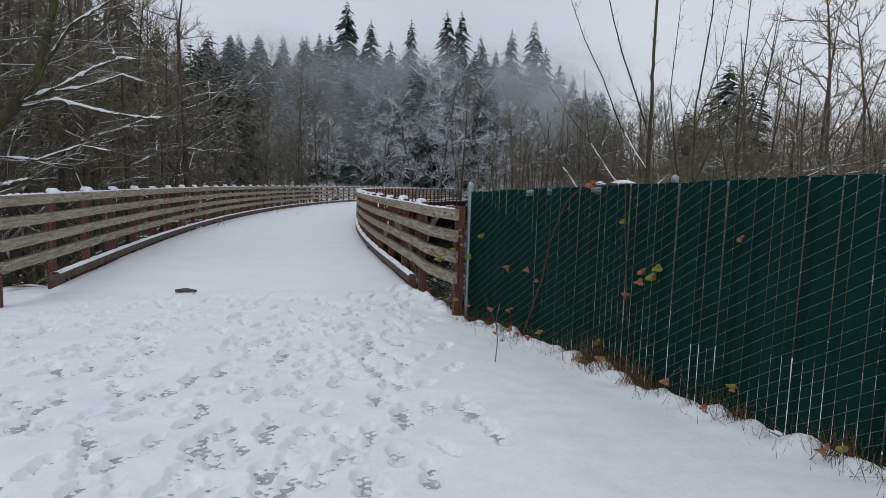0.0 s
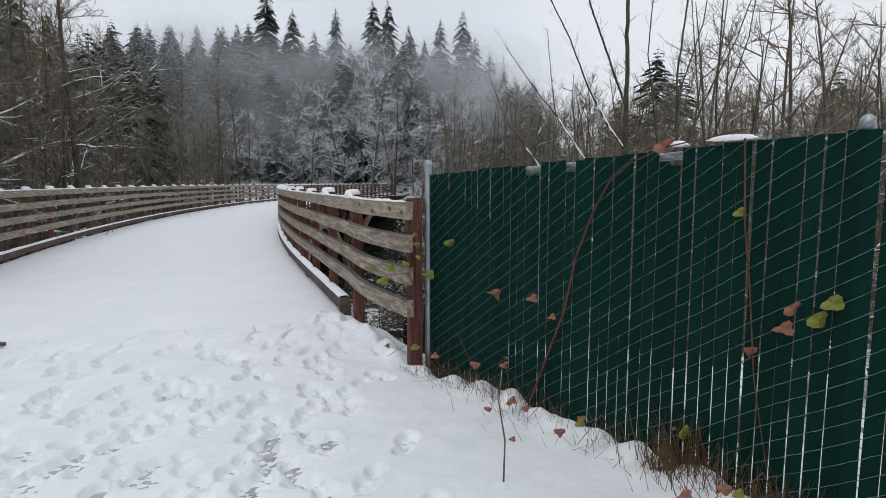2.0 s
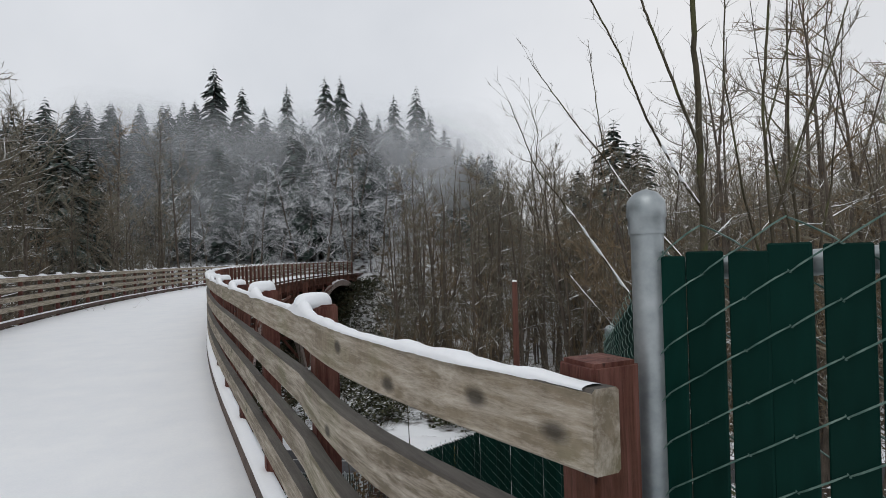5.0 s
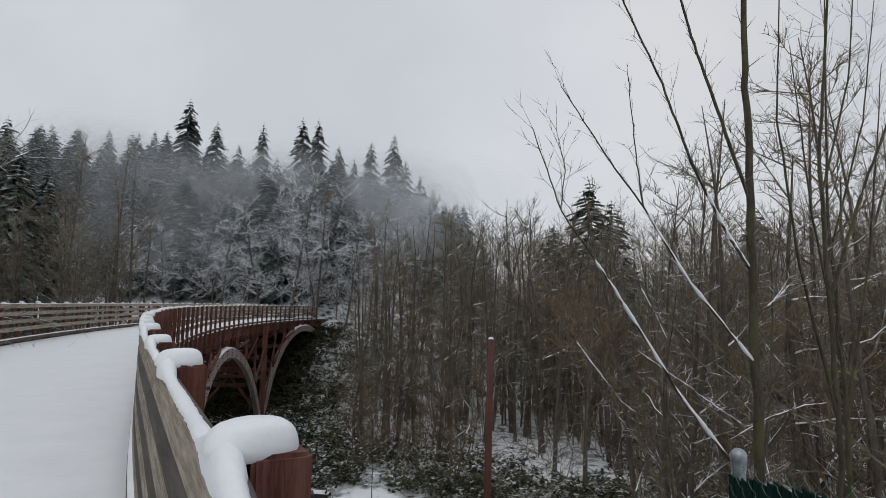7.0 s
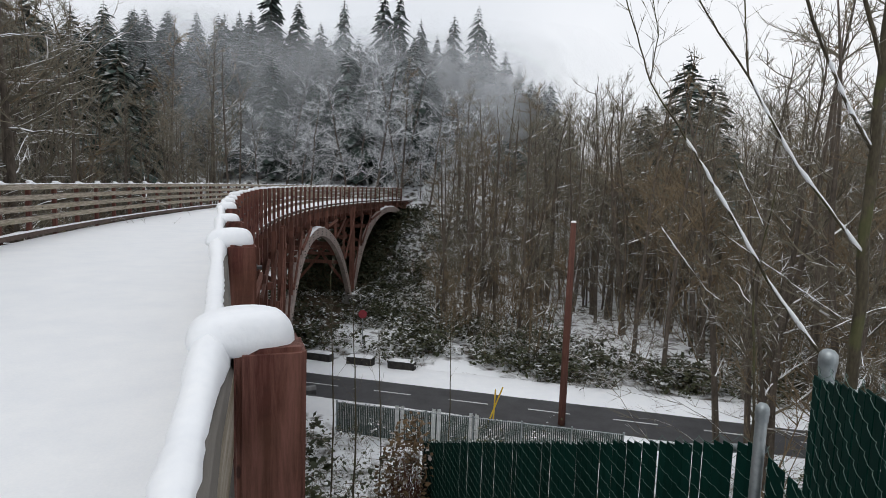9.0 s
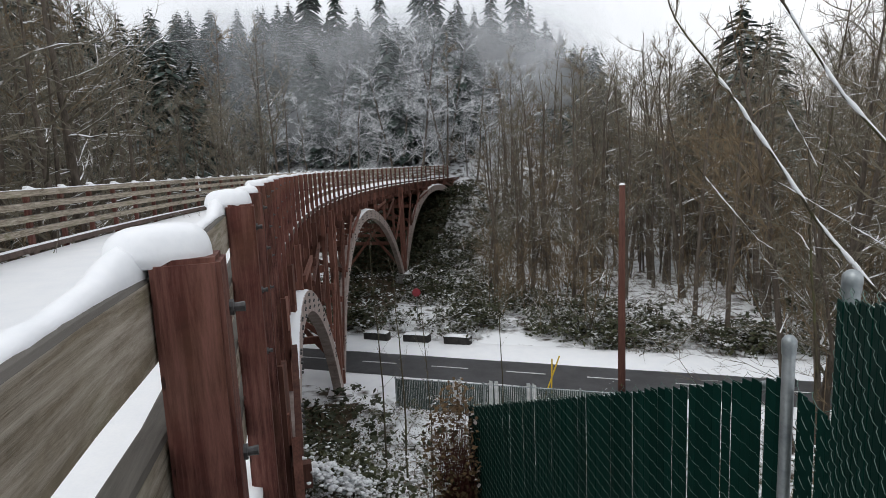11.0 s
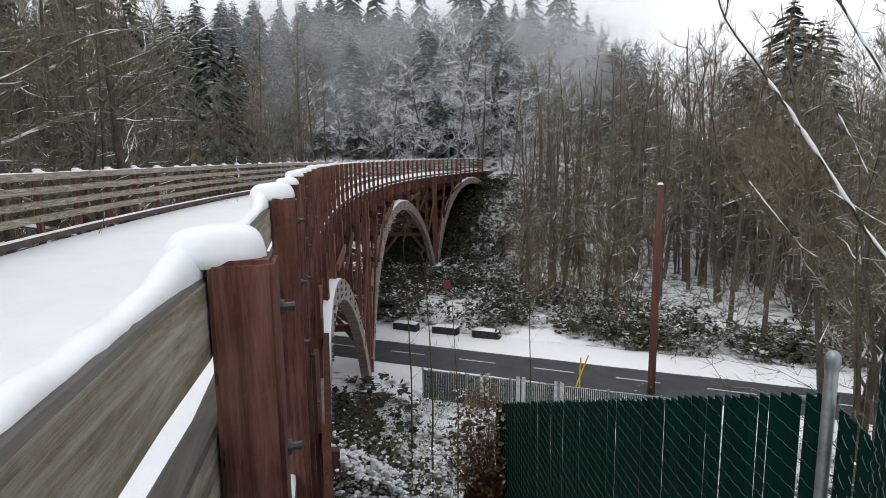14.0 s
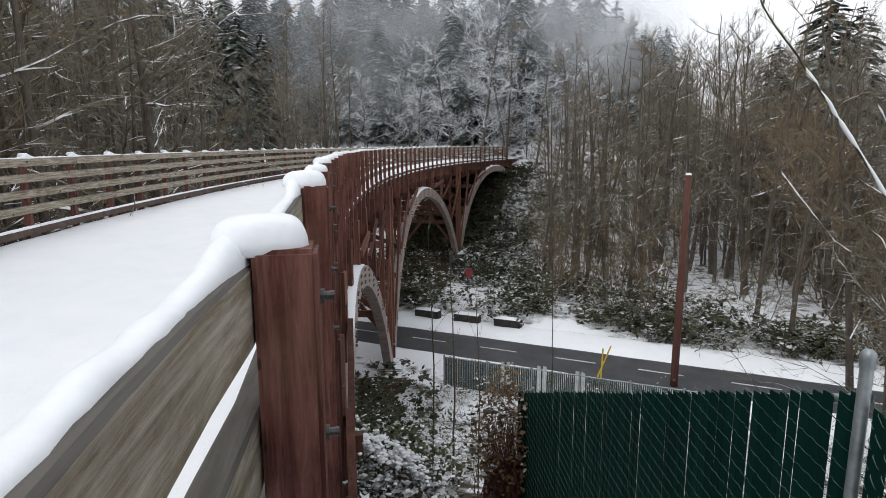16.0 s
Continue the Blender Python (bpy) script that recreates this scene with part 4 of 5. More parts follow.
# firs whose tops stand against the sky: bearing point at 100 m and top height
for x, top in ((-14.6, 31.7), (-10.6, 28.6), (-7.4, 25.5), (-4.0, 29.2), (1.8, 30.6), (4.2, 30.8), (7.5, 27.0), (10.0, 25.0), (12.6, 28.0), (16.3, 29.6), (18.3, 25.5),
               (20.8, 23.2), (23.0, 21.3), (25.2, 19.3), (27.5, 17.4), (-19.5, 23.5), (-22.5, 23.2), (-17.0, 24.5), (-26.0, 22.0), (-30.0, 22.5)):
    base = ground_z(x, 100.0)
    stand(firs[g.randrange(4)], x, 100.0, max(0.45, (top - base) / 22.0), g.uniform(0, 6), flat=g.uniform(0.72, 0.95))
for k in range(150):
    y = g.uniform(81, 99)
    x = g.uniform(-62, 28 - 0.1 * (99 - y))
    lim = (18 if x > -18 else 17) if x < 8 else 14
    stand(firs[g.randrange(4)], x, y, g.uniform(0.5, 0.85) * (lim / 18), g.uniform(0, 6), flat=0.95)
for x, y, top in ((33.5, 68, 17.0), (37.0, 69, 15.0), (55, 66, 15), (31, 72, 12)):
    stand(firs[g.randrange(4)], x, y, (top - ground_z(x, y)) / 22.0, g.uniform(0, 6), flat=1.35)
# frosted trees at the bridge's far end
for x, y, sc in ((-1.5, 78, 1.05), (4.0, 78.5, 1.1), (-7.5, 77, 0.8), (8.5, 77, 0.9), (1.5, 80, 1.2), (-12, 76, 0.75), (12, 79, 0.9), (-4.5, 76, 0.7), (6, 76, 0.6), (9, 74, 0.5), (-16, 75, 0.8), (15, 77, 0.8), (-20, 74, 0.8), (2.5, 77, 0.7), (-9.5, 79, 0.95), (0.6, 73.5, 1.25), (3.6, 74.5, 1.3), (-2.2, 74, 1.0), (-6.4, 74.5, 0.9), (6.8, 73.5, 0.95)):
    stand(frosts[g.randrange(2)], x, y, sc, g.uniform(0, 6))
# alder wood right of the bridge and beyond the road
placed = []
tries = 0
while len(placed) < 100 and tries < 6000:
    tries += 1
    x, y = g.uniform(3, 62), g.uniform(14, 74)
    if abs(road_dist(x, y)) < 4.8 or (x < 6 + 0.02 * y and y < 68) or (x < 8 and 0 < road_dist(x, y) < 14) or (road_dist(x, y) < -3 and x < 2.5 + 0.62 * (y - 7.7)):
        continue
    if 0 < road_dist(x, y) < 7 and x < 12:
        continue
    if any((x - a) ** 2 + (y - b) ** 2 < 3.2 for a, b in placed):
        continue
    placed.append((x, y))
    tall = g.uniform(0.95, 1.3) if y > 36 else g.uniform(0.75, 1.1)
    stand(alders[g.randrange(5)] if g.random() < 0.85 else maples[g.randrange(3)], x, y, tall, g.uniform(0, 6))
for k in range(30):
    w, d = radians(g.uniform(32, 56)), g.uniform(17, 34)
    x, y = -0.1 + d * math.sin(w), 7.7 + d * math.cos(w)
    if abs(road_dist(x, y)) > 4.2:
        stand(alders[g.randrange(5)], x, y, g.uniform(0.85, 1.15), g.uniform(0, 6))
for k in range(46):
    w, d = radians(g.uniform(21, 56)), g.uniform(36, 60)
    x, y = -0.1 + d * math.sin(w), 7.7 + d * math.cos(w)
    if abs(road_dist(x, y)) > 5:
        stand((alders[g.randrange(5)], maples[g.randrange(3)], shrubs[g.randrange(4)])[k % 3], x, y, g.uniform(0.9, 1.2) if k % 3 < 2 else g.uniform(2.0, 2.8), g.uniform(0, 6))
for k in range(18):
    w, d = radians(g.uniform(40, 66)), g.uniform(13, 24)
    x, y = -0.1 + d * math.sin(w), 7.7 + d * math.cos(w)
    stand(maples[k % 3] if k % 2 else alders[k % 5], x, y, g.uniform(0.6, 0.85), g.uniform(0, 6))
for k in range(44):
    w, d = radians(g.uniform(24, 58)), g.uniform(26, 52)
    x, y = -0.1 + d * math.sin(w), 7.7 + d * math.cos(w)
    if abs(road_dist(x, y)) > 5:
        stand(shrubs[g.randrange(4)], x, y, g.uniform(2.3, 3.3), g.uniform(0, 6))
# wood left of the bridge
left = []
tries = 0
while len(left) < 74 and tries < 4000:
    tries += 1
    y = g.uniform(2, 74)
    x = g.uniform(-40, -9.0 - 0.15 * y if y < 40 else -12)
    e = along(min(68, max(0, y - 7)), WIDTH)
    if x > e.x - 3.8 or any((x - a) ** 2 + (y - b) ** 2 < 4.0 for a, b in left):
        continue
    left.append((x, y))
    stand((alders[g.randrange(5)] if g.random() < 0.5 else maples[g.randrange(3)]), x, y, g.uniform(0.8, 1.2) + 0.25 * (x > -20), g.uniform(0, 6))
for x, y, sc in ((-13.4, 30, 1.15), (-14.6, 33, 1.3), (-13.9, 38, 1.2), (-14.5, 26, 1.25), (-12.6, 22, 0.95), (-14.2, 19, 1.15), (-13.5, 31, 1.35), (-14.5, 22, 1.3), (-15.5, 27, 1.4), (-12.8, 16, 1.1), (-15, 17, 1.25)):
    stand((alders[g.randrange(5)] if g.random() < 0.5 else maples[g.randrange(3)]), x, y, sc, g.uniform(0, 6))
for k in range(16):
    y = 9 + 1.1 * k
    stand(maples[k % 3] if k % 3 else alders[k % 5], g.uniform(-15.5, -11.5) - 0.12 * y, y, g.uniform(0.9, 1.2), g.uniform(0, 6))
stand(maples[0], -9.6, 9.0, 0.8, 0.4)
stand(maples[2], -10.5, 12.5, 0.9, 2.4)
stand(maples[1], -10.36, 54.5, 1.35, 1.0, flat=0.6)
# shrubs
for k in range(100):
    if k % 3:
        x, y = g.uniform(3, 45), g.uniform(12, 60)
        if abs(road_dist(x, y)) < 4.6 or (road_dist(x, y) < 0 and x < 9):
            continue
    else:
        y = g.uniform(3, 60)
        x = -8.8 - 0.12 * y - abs(g.gauss(0, 5))
    stand(shrubs[g.randrange(4)], x, y, g.uniform(0.7, 1.3), g.uniform(0, 6))
for k in range(30):
    y = g.uniform(18, 72)
    x = g.uniform(-40, -14.5 - 0.05 * y)
    stand(alders[g.randrange(5)] if k % 3 else maples[g.randrange(3)], x, y, g.uniform(1.25, 1.7), g.uniform(0, 6))
# taller thicket on both sides
for k in range(74):
    if k % 2:
        y = g.uniform(6, 72)
        x = -10.5 - 0.12 * y - abs(g.gauss(0, 7))
    else:
        x, y = g.uniform(9, 58), g.uniform(38, 74)
        if road_dist(x, y) < 6:
            continue
    stand(shrubs[g.randrange(4)], x, y, g.uniform(1.6, 2.6), g.uniform(0, 6))
for k in range(34):
    w, d = radians(g.uniform(6.8, 17)), g.uniform(40, 62)
    x, y = -0.1 + d * math.sin(w), 7.7 + d * math.cos(w)
    stand(alders[k % 5], x, y, g.uniform(0.7, 1.05), g.uniform(0, 6))
for k in range(46):
    w, d = radians(g.uniform(6.4, 18)), g.uniform(35, 62)
    x, y = -0.1 + d * math.sin(w), 7.7 + d * math.cos(w)
    if road_dist(x, y) > 5:
        stand(shrubs[k % 4], x, y, g.uniform(0.8, 1.7), g.uniform(0, 6))
for k in range(46):
    w, d = radians(g.uniform(-56, -15)), g.uniform(60, 84)
    x, y = -0.1 + d * math.sin(w), 7.7 + d * math.cos(w)
    top = 1.6 + d * math.tan(radians(10.5 + 5.5 * smoothstep(16, 33, -math.degrees(w)) + g.gauss(0, 1.1)))
    stand(firs[k % 4], x, y, (top - ground_z(x, y)) / 22.0, g.uniform(0, 6), flat=0.9)
# far alder wood that closes the view between the nearer trees
def far_wood(label, spots, seed):
    g = random.Random(seed)
    trunks, twigs = Soup(), Soup()
    for x, y, top in spots:
        z = ground_z(x, y)
        h = max(5.0, top - z)
        p0 = Vector((x, y, z - 0.3))
        tip = Vector((x + g.gauss(0, 0.6), y + g.gauss(0, 0.6), z + h))
        trunks.spike(p0, tip, 0.10)
        for _ in range(38):
            t = g.uniform(0.12, 0.97)
            a = p0.lerp(tip, t)
            w = g.uniform(0, 6.283)
            ln = h * (0.07 + 0.17 * (1 - t)) * g.uniform(0.6, 1.2)
            d = Vector((math.cos(w), math.sin(w), g.uniform(0.4, 1.5))).normalized()
            b = a + d * ln
            twigs.spike(a, b, 0.03)
            for _ in range(4):
                q = a.lerp(b, g.uniform(0.2, 0.95))
                d2 = (d + Vector((g.gauss(0, 0.6), g.gauss(0, 0.6), g.gauss(0.2, 0.5)))).normalized()
                twigs.spike(q, q + d2 * ln * g.uniform(0.3, 0.7), 0.016)
    root = thing("far_wood", label, "woodland", kind="stuff")
    part("trunks", trunks, M_BARK, root, kind="stuff")
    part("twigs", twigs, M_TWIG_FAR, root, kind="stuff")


spots = []
for k in range(330):
    w, d = radians(g.uniform(15, 62)), g.uniform(50, 82)
    x, y = -0.1 + d * math.sin(w), 7.7 + d * math.cos(w)
    spots.append((x, y, 1.6 + d * math.tan(radians(8.6 + 1.2 * noise.noise(Vector((w * 9, 0, 0))) + g.gauss(0, 0.9) - 2.0 * g.random()))))
far_wood("dense brown leafless wood on the far slope", spots, 51)
spots = []
for k in range(210):
    w, d = radians(g.uniform(-62, -14)), g.uniform(44, 70)
    x, y = -0.1 + d * math.sin(w), 7.7 + d * math.cos(w)
    spots.append((x, y, 1.6 + d * math.tan(radians(8.5 + 11.0 * smoothstep(18, 36, -math.degrees(w)) + g.gauss(0, 1.2) - 2.5 * g.random()))))
far_wood("dense dark leafless wood beside the bridge's far half", spots, 52)


def arching_shrub(seed, canes):
    """Long bent stems that carry lines of snow."""
    g = random.Random(seed)
    stems, twigs = Soup(), Soup()
    for _ in range(canes):
        w, ln = g.uniform(0, 6.283), g.uniform(3.5, 6.5)
        p, el = Vector((g.gauss(0, 1.2), g.gauss(0, 1.2), -0.3)), g.uniform(0.5, 1.3)
        pts = [p.copy()]
        for i in range(9):
            p = p + Vector((math.cos(w) * math.cos(el), math.sin(w) * math.cos(el), math.sin(el))) * (ln / 9)
            el -= g.gauss(0.11, 0.16)
            w += g.gauss(0, 0.25)
            pts.append(p.copy())
            if i > 1:
                for _ in range(3):
                    d = Vector((math.cos(w) + g.gauss(0, 0.6), math.sin(w) + g.gauss(0, 0.6), g.gauss(0.3, 0.5))).normalized()
                    q = p + d * g.uniform(0.3, 1.0)
                    twigs.spike(p, q, 0.008)
                    twigs.spike(p.lerp(q, 0.5), p.lerp(q, 0.5) + (d + Vector((g.gauss(0, 0.6), g.gauss(0, 0.6), 0.2))).normalized() * 0.4, 0.006)
        stems.tube(pts, [0.026 * (1 - i / 11) for i in range(10)], 5)
    return stems, twigs


archers = [tree_kind("arching_shrub", "leafless shrub of long bent stems lined with snow", "shrub", "arching shrubs by the road", arching_shrub(140 + i, 5), M_CANE, M_TWIG) for i in range(3)]
for k in range(46):
    w, d = radians(g.uniform(17, 52)), g.uniform(17, 42)
    x, y = -0.1 + d * math.sin(w), 7.7 + d * math.cos(w)
    if abs(road_dist(x, y)) > 3.6 and not (road_dist(x, y) < 0 and w < radians(34)):
        stand(archers[k % 3], x, y, g.uniform(0.8, 1.25), g.uniform(0, 6))
for root in alders + maples + frosts + shrubs + firs + archers:
    for o in (root, *root.children_recursive):
        bpy.data.objects.remove(o)

# mist lying in the fir wood
M_MIST = bpy.data.materials.new("mist")
M_MIST.use_nodes = True
n_, l_ = M_MIST.node_tree.nodes, M_MIST.node_tree.links
n_.clear()
o_ = n_.new("ShaderNodeOutputMaterial")
mix_ = n_.new("ShaderNodeMixShader")
tr_ = n_.new("ShaderNodeBsdfTransparent")
df_ = n_.new("ShaderNodeBsdfTranslucent")
df_.inputs["Color"].default_value = (0.9, 0.92, 0.95, 1)
d2_ = n_.new("ShaderNodeBsdfDiffuse")
d2_.inputs["Color"].default_value = (0.85, 0.87, 0.9, 1)
ad_ = n_.new("ShaderNodeMixShader")
tc_ = n_.new("ShaderNodeTexCoord")
sp_ = n_.new("ShaderNodeTexGradient")
sp_.gradient_type = "SPHERICAL"
mp_ = n_.new("ShaderNodeMapping")
mp_.inputs["Location"].default_value = (-1, -1, -1)
mp_.inputs["Scale"].default_value = (2, 2, 2)
no_ = n_.new("ShaderNodeTexNoise")
no_.inputs["Scale"].default_value, no_.inputs["Detail"].default_value = 0.09, 5
mu_ = n_.new("ShaderNodeMath")
mu_.operation = "MULTIPLY"
mr_ = n_.new("ShaderNodeMapRange")
mr_.inputs["From Min"].default_value, mr_.inputs["From Max"].default_value = 0.38, 0.68
mr_.inputs["To Min"].default_value, mr_.inputs["To Max"].default_value = 0.2, 0.82
l_.new(tc_.outputs["Generated"], mp_.inputs["Vector"])
l_.new(mp_.outputs["Vector"], sp_.inputs["Vector"])
l_.new(tc_.outputs["Object"], no_.inputs["Vector"])
l_.new(no_.outputs["Fac"], mr_.inputs["Value"])
l_.new(mr_.outputs["Result"], mu_.inputs[0])
l_.new(sp_.outputs["Fac"], mu_.inputs[1])
l_.new(mu_.outputs["Value"], mix_.inputs["Fac"])
l_.new(df_.outputs["BSDF"], ad_.inputs[1])
l_.new(d2_.outputs["BSDF"], ad_.inputs[2])
l_.new(tr_.outputs["BSDF"], mix_.inputs[1])
l_.new(ad_.outputs["Shader"], mix_.inputs[2])
l_.new(mix_.outputs["Shader"], o_.inputs["Surface"])
for x, y, z, w, h in ((-8, 79.5, 17, 26, 7), (-2, 90, 17, 34, 9), (-16, 83, 15, 30, 8), (2, 86.5, 13, 30, 9), (-6, 96, 19, 40, 10), (0, 78.2, 11, 36, 11), (-20, 76, 12, 30, 9), (2, 82, 16, 34, 9)):
    s_ = Soup()
    s_.face_grid([[(x + w * a, y + 3 * math.cos(a * 2) + 1.0 * b, z + h * b + 1.2 * math.sin(a * 5)) for a in np.linspace(-1, 1, 13)] for b in np.linspace(-1, 1, 7)])
    tagged(part("mist_bank", s_, M_MIST, smooth=True), "thin grey mist drifting through the fir wood", "mist", "mist over the hill", "stuff")

# ---------------------------------------------------------------- undergrowth
g = random.Random(31)


def thicket(spots, per, size, leaf):
    stems, leaves = Soup(), Soup()
    for x, y in spots:
        z = ground_z(x, y)
        for _ in range(per):
            a = Vector((x + g.gauss(0, size * 0.5), y + g.gauss(0, size * 0.5), z - 0.05))
            d = Vector((g.gauss(0, 0.7), g.gauss(0, 0.7), 1)).normalized()
            b = a + d * size * g.uniform(0.4, 1.2)
            c = b + Vector((d.x * 1.3, d.y * 1.3, -0.25)) * size * g.uniform(0.3, 0.8)
            stems.spike(a, b, 0.008)
            stems.spike(b, c, 0.006)
            for _ in range(leaf):
                p = a.lerp(b, g.uniform(0.3, 1)) if g.random() < 0.5 else b.lerp(c, g.random())
                p += Vector((g.gauss(0, 0.08), g.gauss(0, 0.08), g.gauss(0, 0.05)))
                r = g.uniform(0.03, 0.075) * (1 if size < 1.3 else 2.3)
                u = Vector((g.gauss(0, 1), g.gauss(0, 1), g.gauss(0, 0.4))).normalized()
                v = u.cross(Vector((g.gauss(0, 0.4), g.gauss(0, 0.4), 1))).normalized()
                i = len(leaves.v)
                for q in (p - u * r, p + v * r * 0.6, p + u * r, p - v * r * 0.6):
                    leaves.v.append(tuple(q))
                leaves.f.append((i, i + 1, i + 2, i + 3))
    return stems, leaves


def scatter(n, test, x0, x1, y0, y1):
    out = []
    while len(out) < n:
        x, y = g.uniform(x0, x1), g.uniform(y0, y1)
        if test(x, y):
            out.append((x, y))
    return out


bank = scatter(120, lambda x, y: y > 11.8 and road_dist(x, y) < -5 and (x < 0.9 - (y - 10.05) * 0.253 if y < 15 else x < 0.32 * (y - 9.5) + 3), -4.5, 9, 9.5, 31)
clumps = scatter(54, lambda x, y: 5.0 < road_dist(x, y) < 5.0 + 26 * abs(g.gauss(0, 0.5)) and noise.noise(Vector((x * 0.16, y * 0.16, 7))) > 0.0, -8, 34, 30, 68)
across = [(x + g.gauss(0, 0.75), y + g.gauss(0, 0.75)) for x, y in clumps for _ in range(11)]
across = [(x, y) for x, y in across if road_dist(x, y) > 4.6]
across += [tuple(along(g.uniform(47, 68), g.uniform(-8, -1.2))[:2]) for _ in range(150)]
shelter = [tuple(along(g.uniform(50, 67), g.uniform(-2.0, WIDTH + 1))[:2]) for _ in range(240)]
shelter += [tuple(along(g.uniform(13, 23), g.uniform(-1.2, WIDTH))[:2]) for _ in range(36)]
leftside = scatter(260, lambda x, y: x < -8.6 - 0.16 * (y - 7), -24, -8, 3, 55)
rightside = scatter(160, lambda x, y: road_dist(x, y) < -4 and (Vector((x, y)) - FENCE_A).dot(FENCE_N) > 2.2 and x > 2.6, 2.6, 22, 5, 28)
for spots, per, size, leaf, label in ((shelter, 9, 1.3, 12, "dark snowless ivy and bramble beneath the bridge"),
                                      (bank, 10, 0.8, 9, "bramble and fern tangle dusted with snow on the bank"),
                                      (across, 8, 1.3, 11, "dark snow-dusted bramble thicket beyond the road"),
                                      (leftside, 9, 1.2, 6, "brown undergrowth with snow beneath the trees"),
                                      (rightside, 9, 1.1, 6, "brown undergrowth with snow behind the fence")):
    st, lv = thicket(spots, per, size, leaf)
    root = thing("undergrowth", label, "undergrowth", kind="stuff")
    part("stems", st, M_TWIG_RED, root, kind="stuff")
    part("leaves", lv, M_BRAMBLE_BARE if spots is shelter else M_BRAMBLE if spots is across else M_LEAF, root, kind="stuff")

# ---------------------------------------------------------------- trees and plants close to the path
M_LIMB = material("mossy_wet_bark", (0.030, 0.024, 0.016), (0.10, 0.085, 0.055), 9, (1, 1, 0.3), 0.9, 0.6, 50, snow=0.95, snow_edge=0.75, moss=0.5)


def close_tree(name, label, stems, snowy, seed, twig_len=0.7, density=5):
    """stems: (points, radius at the foot, radius at the tip); snowy: which of them carry a line of snow."""
    g = random.Random(seed)
    root = thing(name, label, "tree")
    twigs = Soup()
    for k, (pts, r0, r1) in enumerate(stems):
        pts = [Vector(p) for p in pts]
        fine = []
        for a, b in zip(pts, pts[1:]):
            for t in (0, 0.125, 0.25, 0.375, 0.5, 0.625, 0.75, 0.875):
                fine.append(a.lerp(b, t) + Vector((g.gauss(0, 0.35), g.gauss(0, 0.35), g.gauss(0, 0.25))) * min(0.03, 0.2 * r0 + 0.006))
        fine.append(pts[-1])
        n = len(fine)
        rad = [r0 + (r1 - r0) * i / (n - 1) for i in range(n)]
        s = Soup()
        s.tube(fine, rad, 8 if r0 > 0.03 else 5)
        br = part("trunk" if k == 0 else "limb", s, M_LIMB, root, "", True)
        if k in snowy:
            a, b = snowy[k]
            s = Soup()
            run = [fine[i] + Vector((-0.2 * rad[i], 0, rad[i] * 0.75)) for i in range(n) if a <= i / (n - 1) <= b]
            rr = [rad[i] * g.uniform(0.35, 1.1) + g.uniform(0.001, 0.003 + 0.3 * r0) for i in range(n) if a <= i / (n - 1) <= b]
            rr[0] = rr[-1] = 0.002
            s.tube(run, rr, 6)
            part("snow_line", s, M_SNOW, br, "clumped snow along the upper side", True)
        for i in range(2, n, 2):
            for _ in range(density if g.random() < 0.8 else 1):
                if k == 0 and i < n * 0.35:
                    continue
                d = (fine[i] - fine[i - 1]).normalized() + Vector((g.gauss(0, 0.55), g.gauss(0, 0.55), g.gauss(0.25, 0.45)))
                d.normalize()
                ln = twig_len * g.uniform(0.25, 1.0)
                e = fine[i] + d * ln
                twigs.spike(fine[i], e, max(0.003, rad[i] * 0.28))
                for _ in range(2):
                    q = fine[i].lerp(e, g.uniform(0.3, 0.85))
                    twigs.spike(q, q + (d + Vector((g.gauss(0, 0.6), g.gauss(0, 0.6), g.gauss(0.2, 0.4)))).normalized() * ln * 0.4, 0.003)
    part("twig_mass", twigs, M_TWIG, root, kind="stuff")
    return root


TY = 12.82
close_tree("bare_tree", "slender mossy tree with leaning snow-lined limbs behind the fence", [
    ([(4.5, TY, -2.8), (4.5, TY, 0), (4.47, TY, 2.1), (4.45, TY, 3.5), (4.43, TY, 5.2), (4.45, TY, 8.5), (4.5, TY, 11)], 0.062, 0.014),
    ([(4.45, TY, -0.25), (4.19, TY, 0.08), (3.59, TY, 0.74), (3.0, TY, 1.56), (2.68, TY, 2.0), (2.2, TY, 2.6), (1.9, TY, 3.38)], 0.019, 0.005),
    ([(4.5, TY, 1.08), (4.45, TY, 1.14), (3.7, TY, 1.92), (3.13, TY, 2.7), (2.7, TY, 3.2), (2.2, TY, 3.85)], 0.018, 0.005),
    ([(4.5, TY, 2.05), (4.19, TY, 2.43), (3.71, TY, 3.23), (3.37, TY, 4.03), (2.92, TY, 4.83), (2.6, TY, 5.6)], 0.021, 0.007),
    ([(4.46, TY, 2.84), (3.99, TY, 4.0), (3.7, TY, 4.7), (3.3, TY, 6.0), (3.1, TY, 7.5)], 0.022, 0.007),
    ([(4.48, TY, 1.6), (4.65, TY - 0.1, 1.78), (4.8, TY - 0.15, 1.95)], 0.012, 0.006),
    ([(3.13, TY, 2.7), (3.05, TY, 3.2), (2.95, TY, 4.1)], 0.010, 0.004),
    ([(2.2, TY, 2.6), (2.25, TY, 3.0), (2.15, TY, 3.4)], 0.006, 0.003)],
    {1: (0.1, 0.72), 2: (0.05, 0.62), 3: (0.02, 0.4), 5: (0.3, 1.0)}, 5, 0.5, 2)
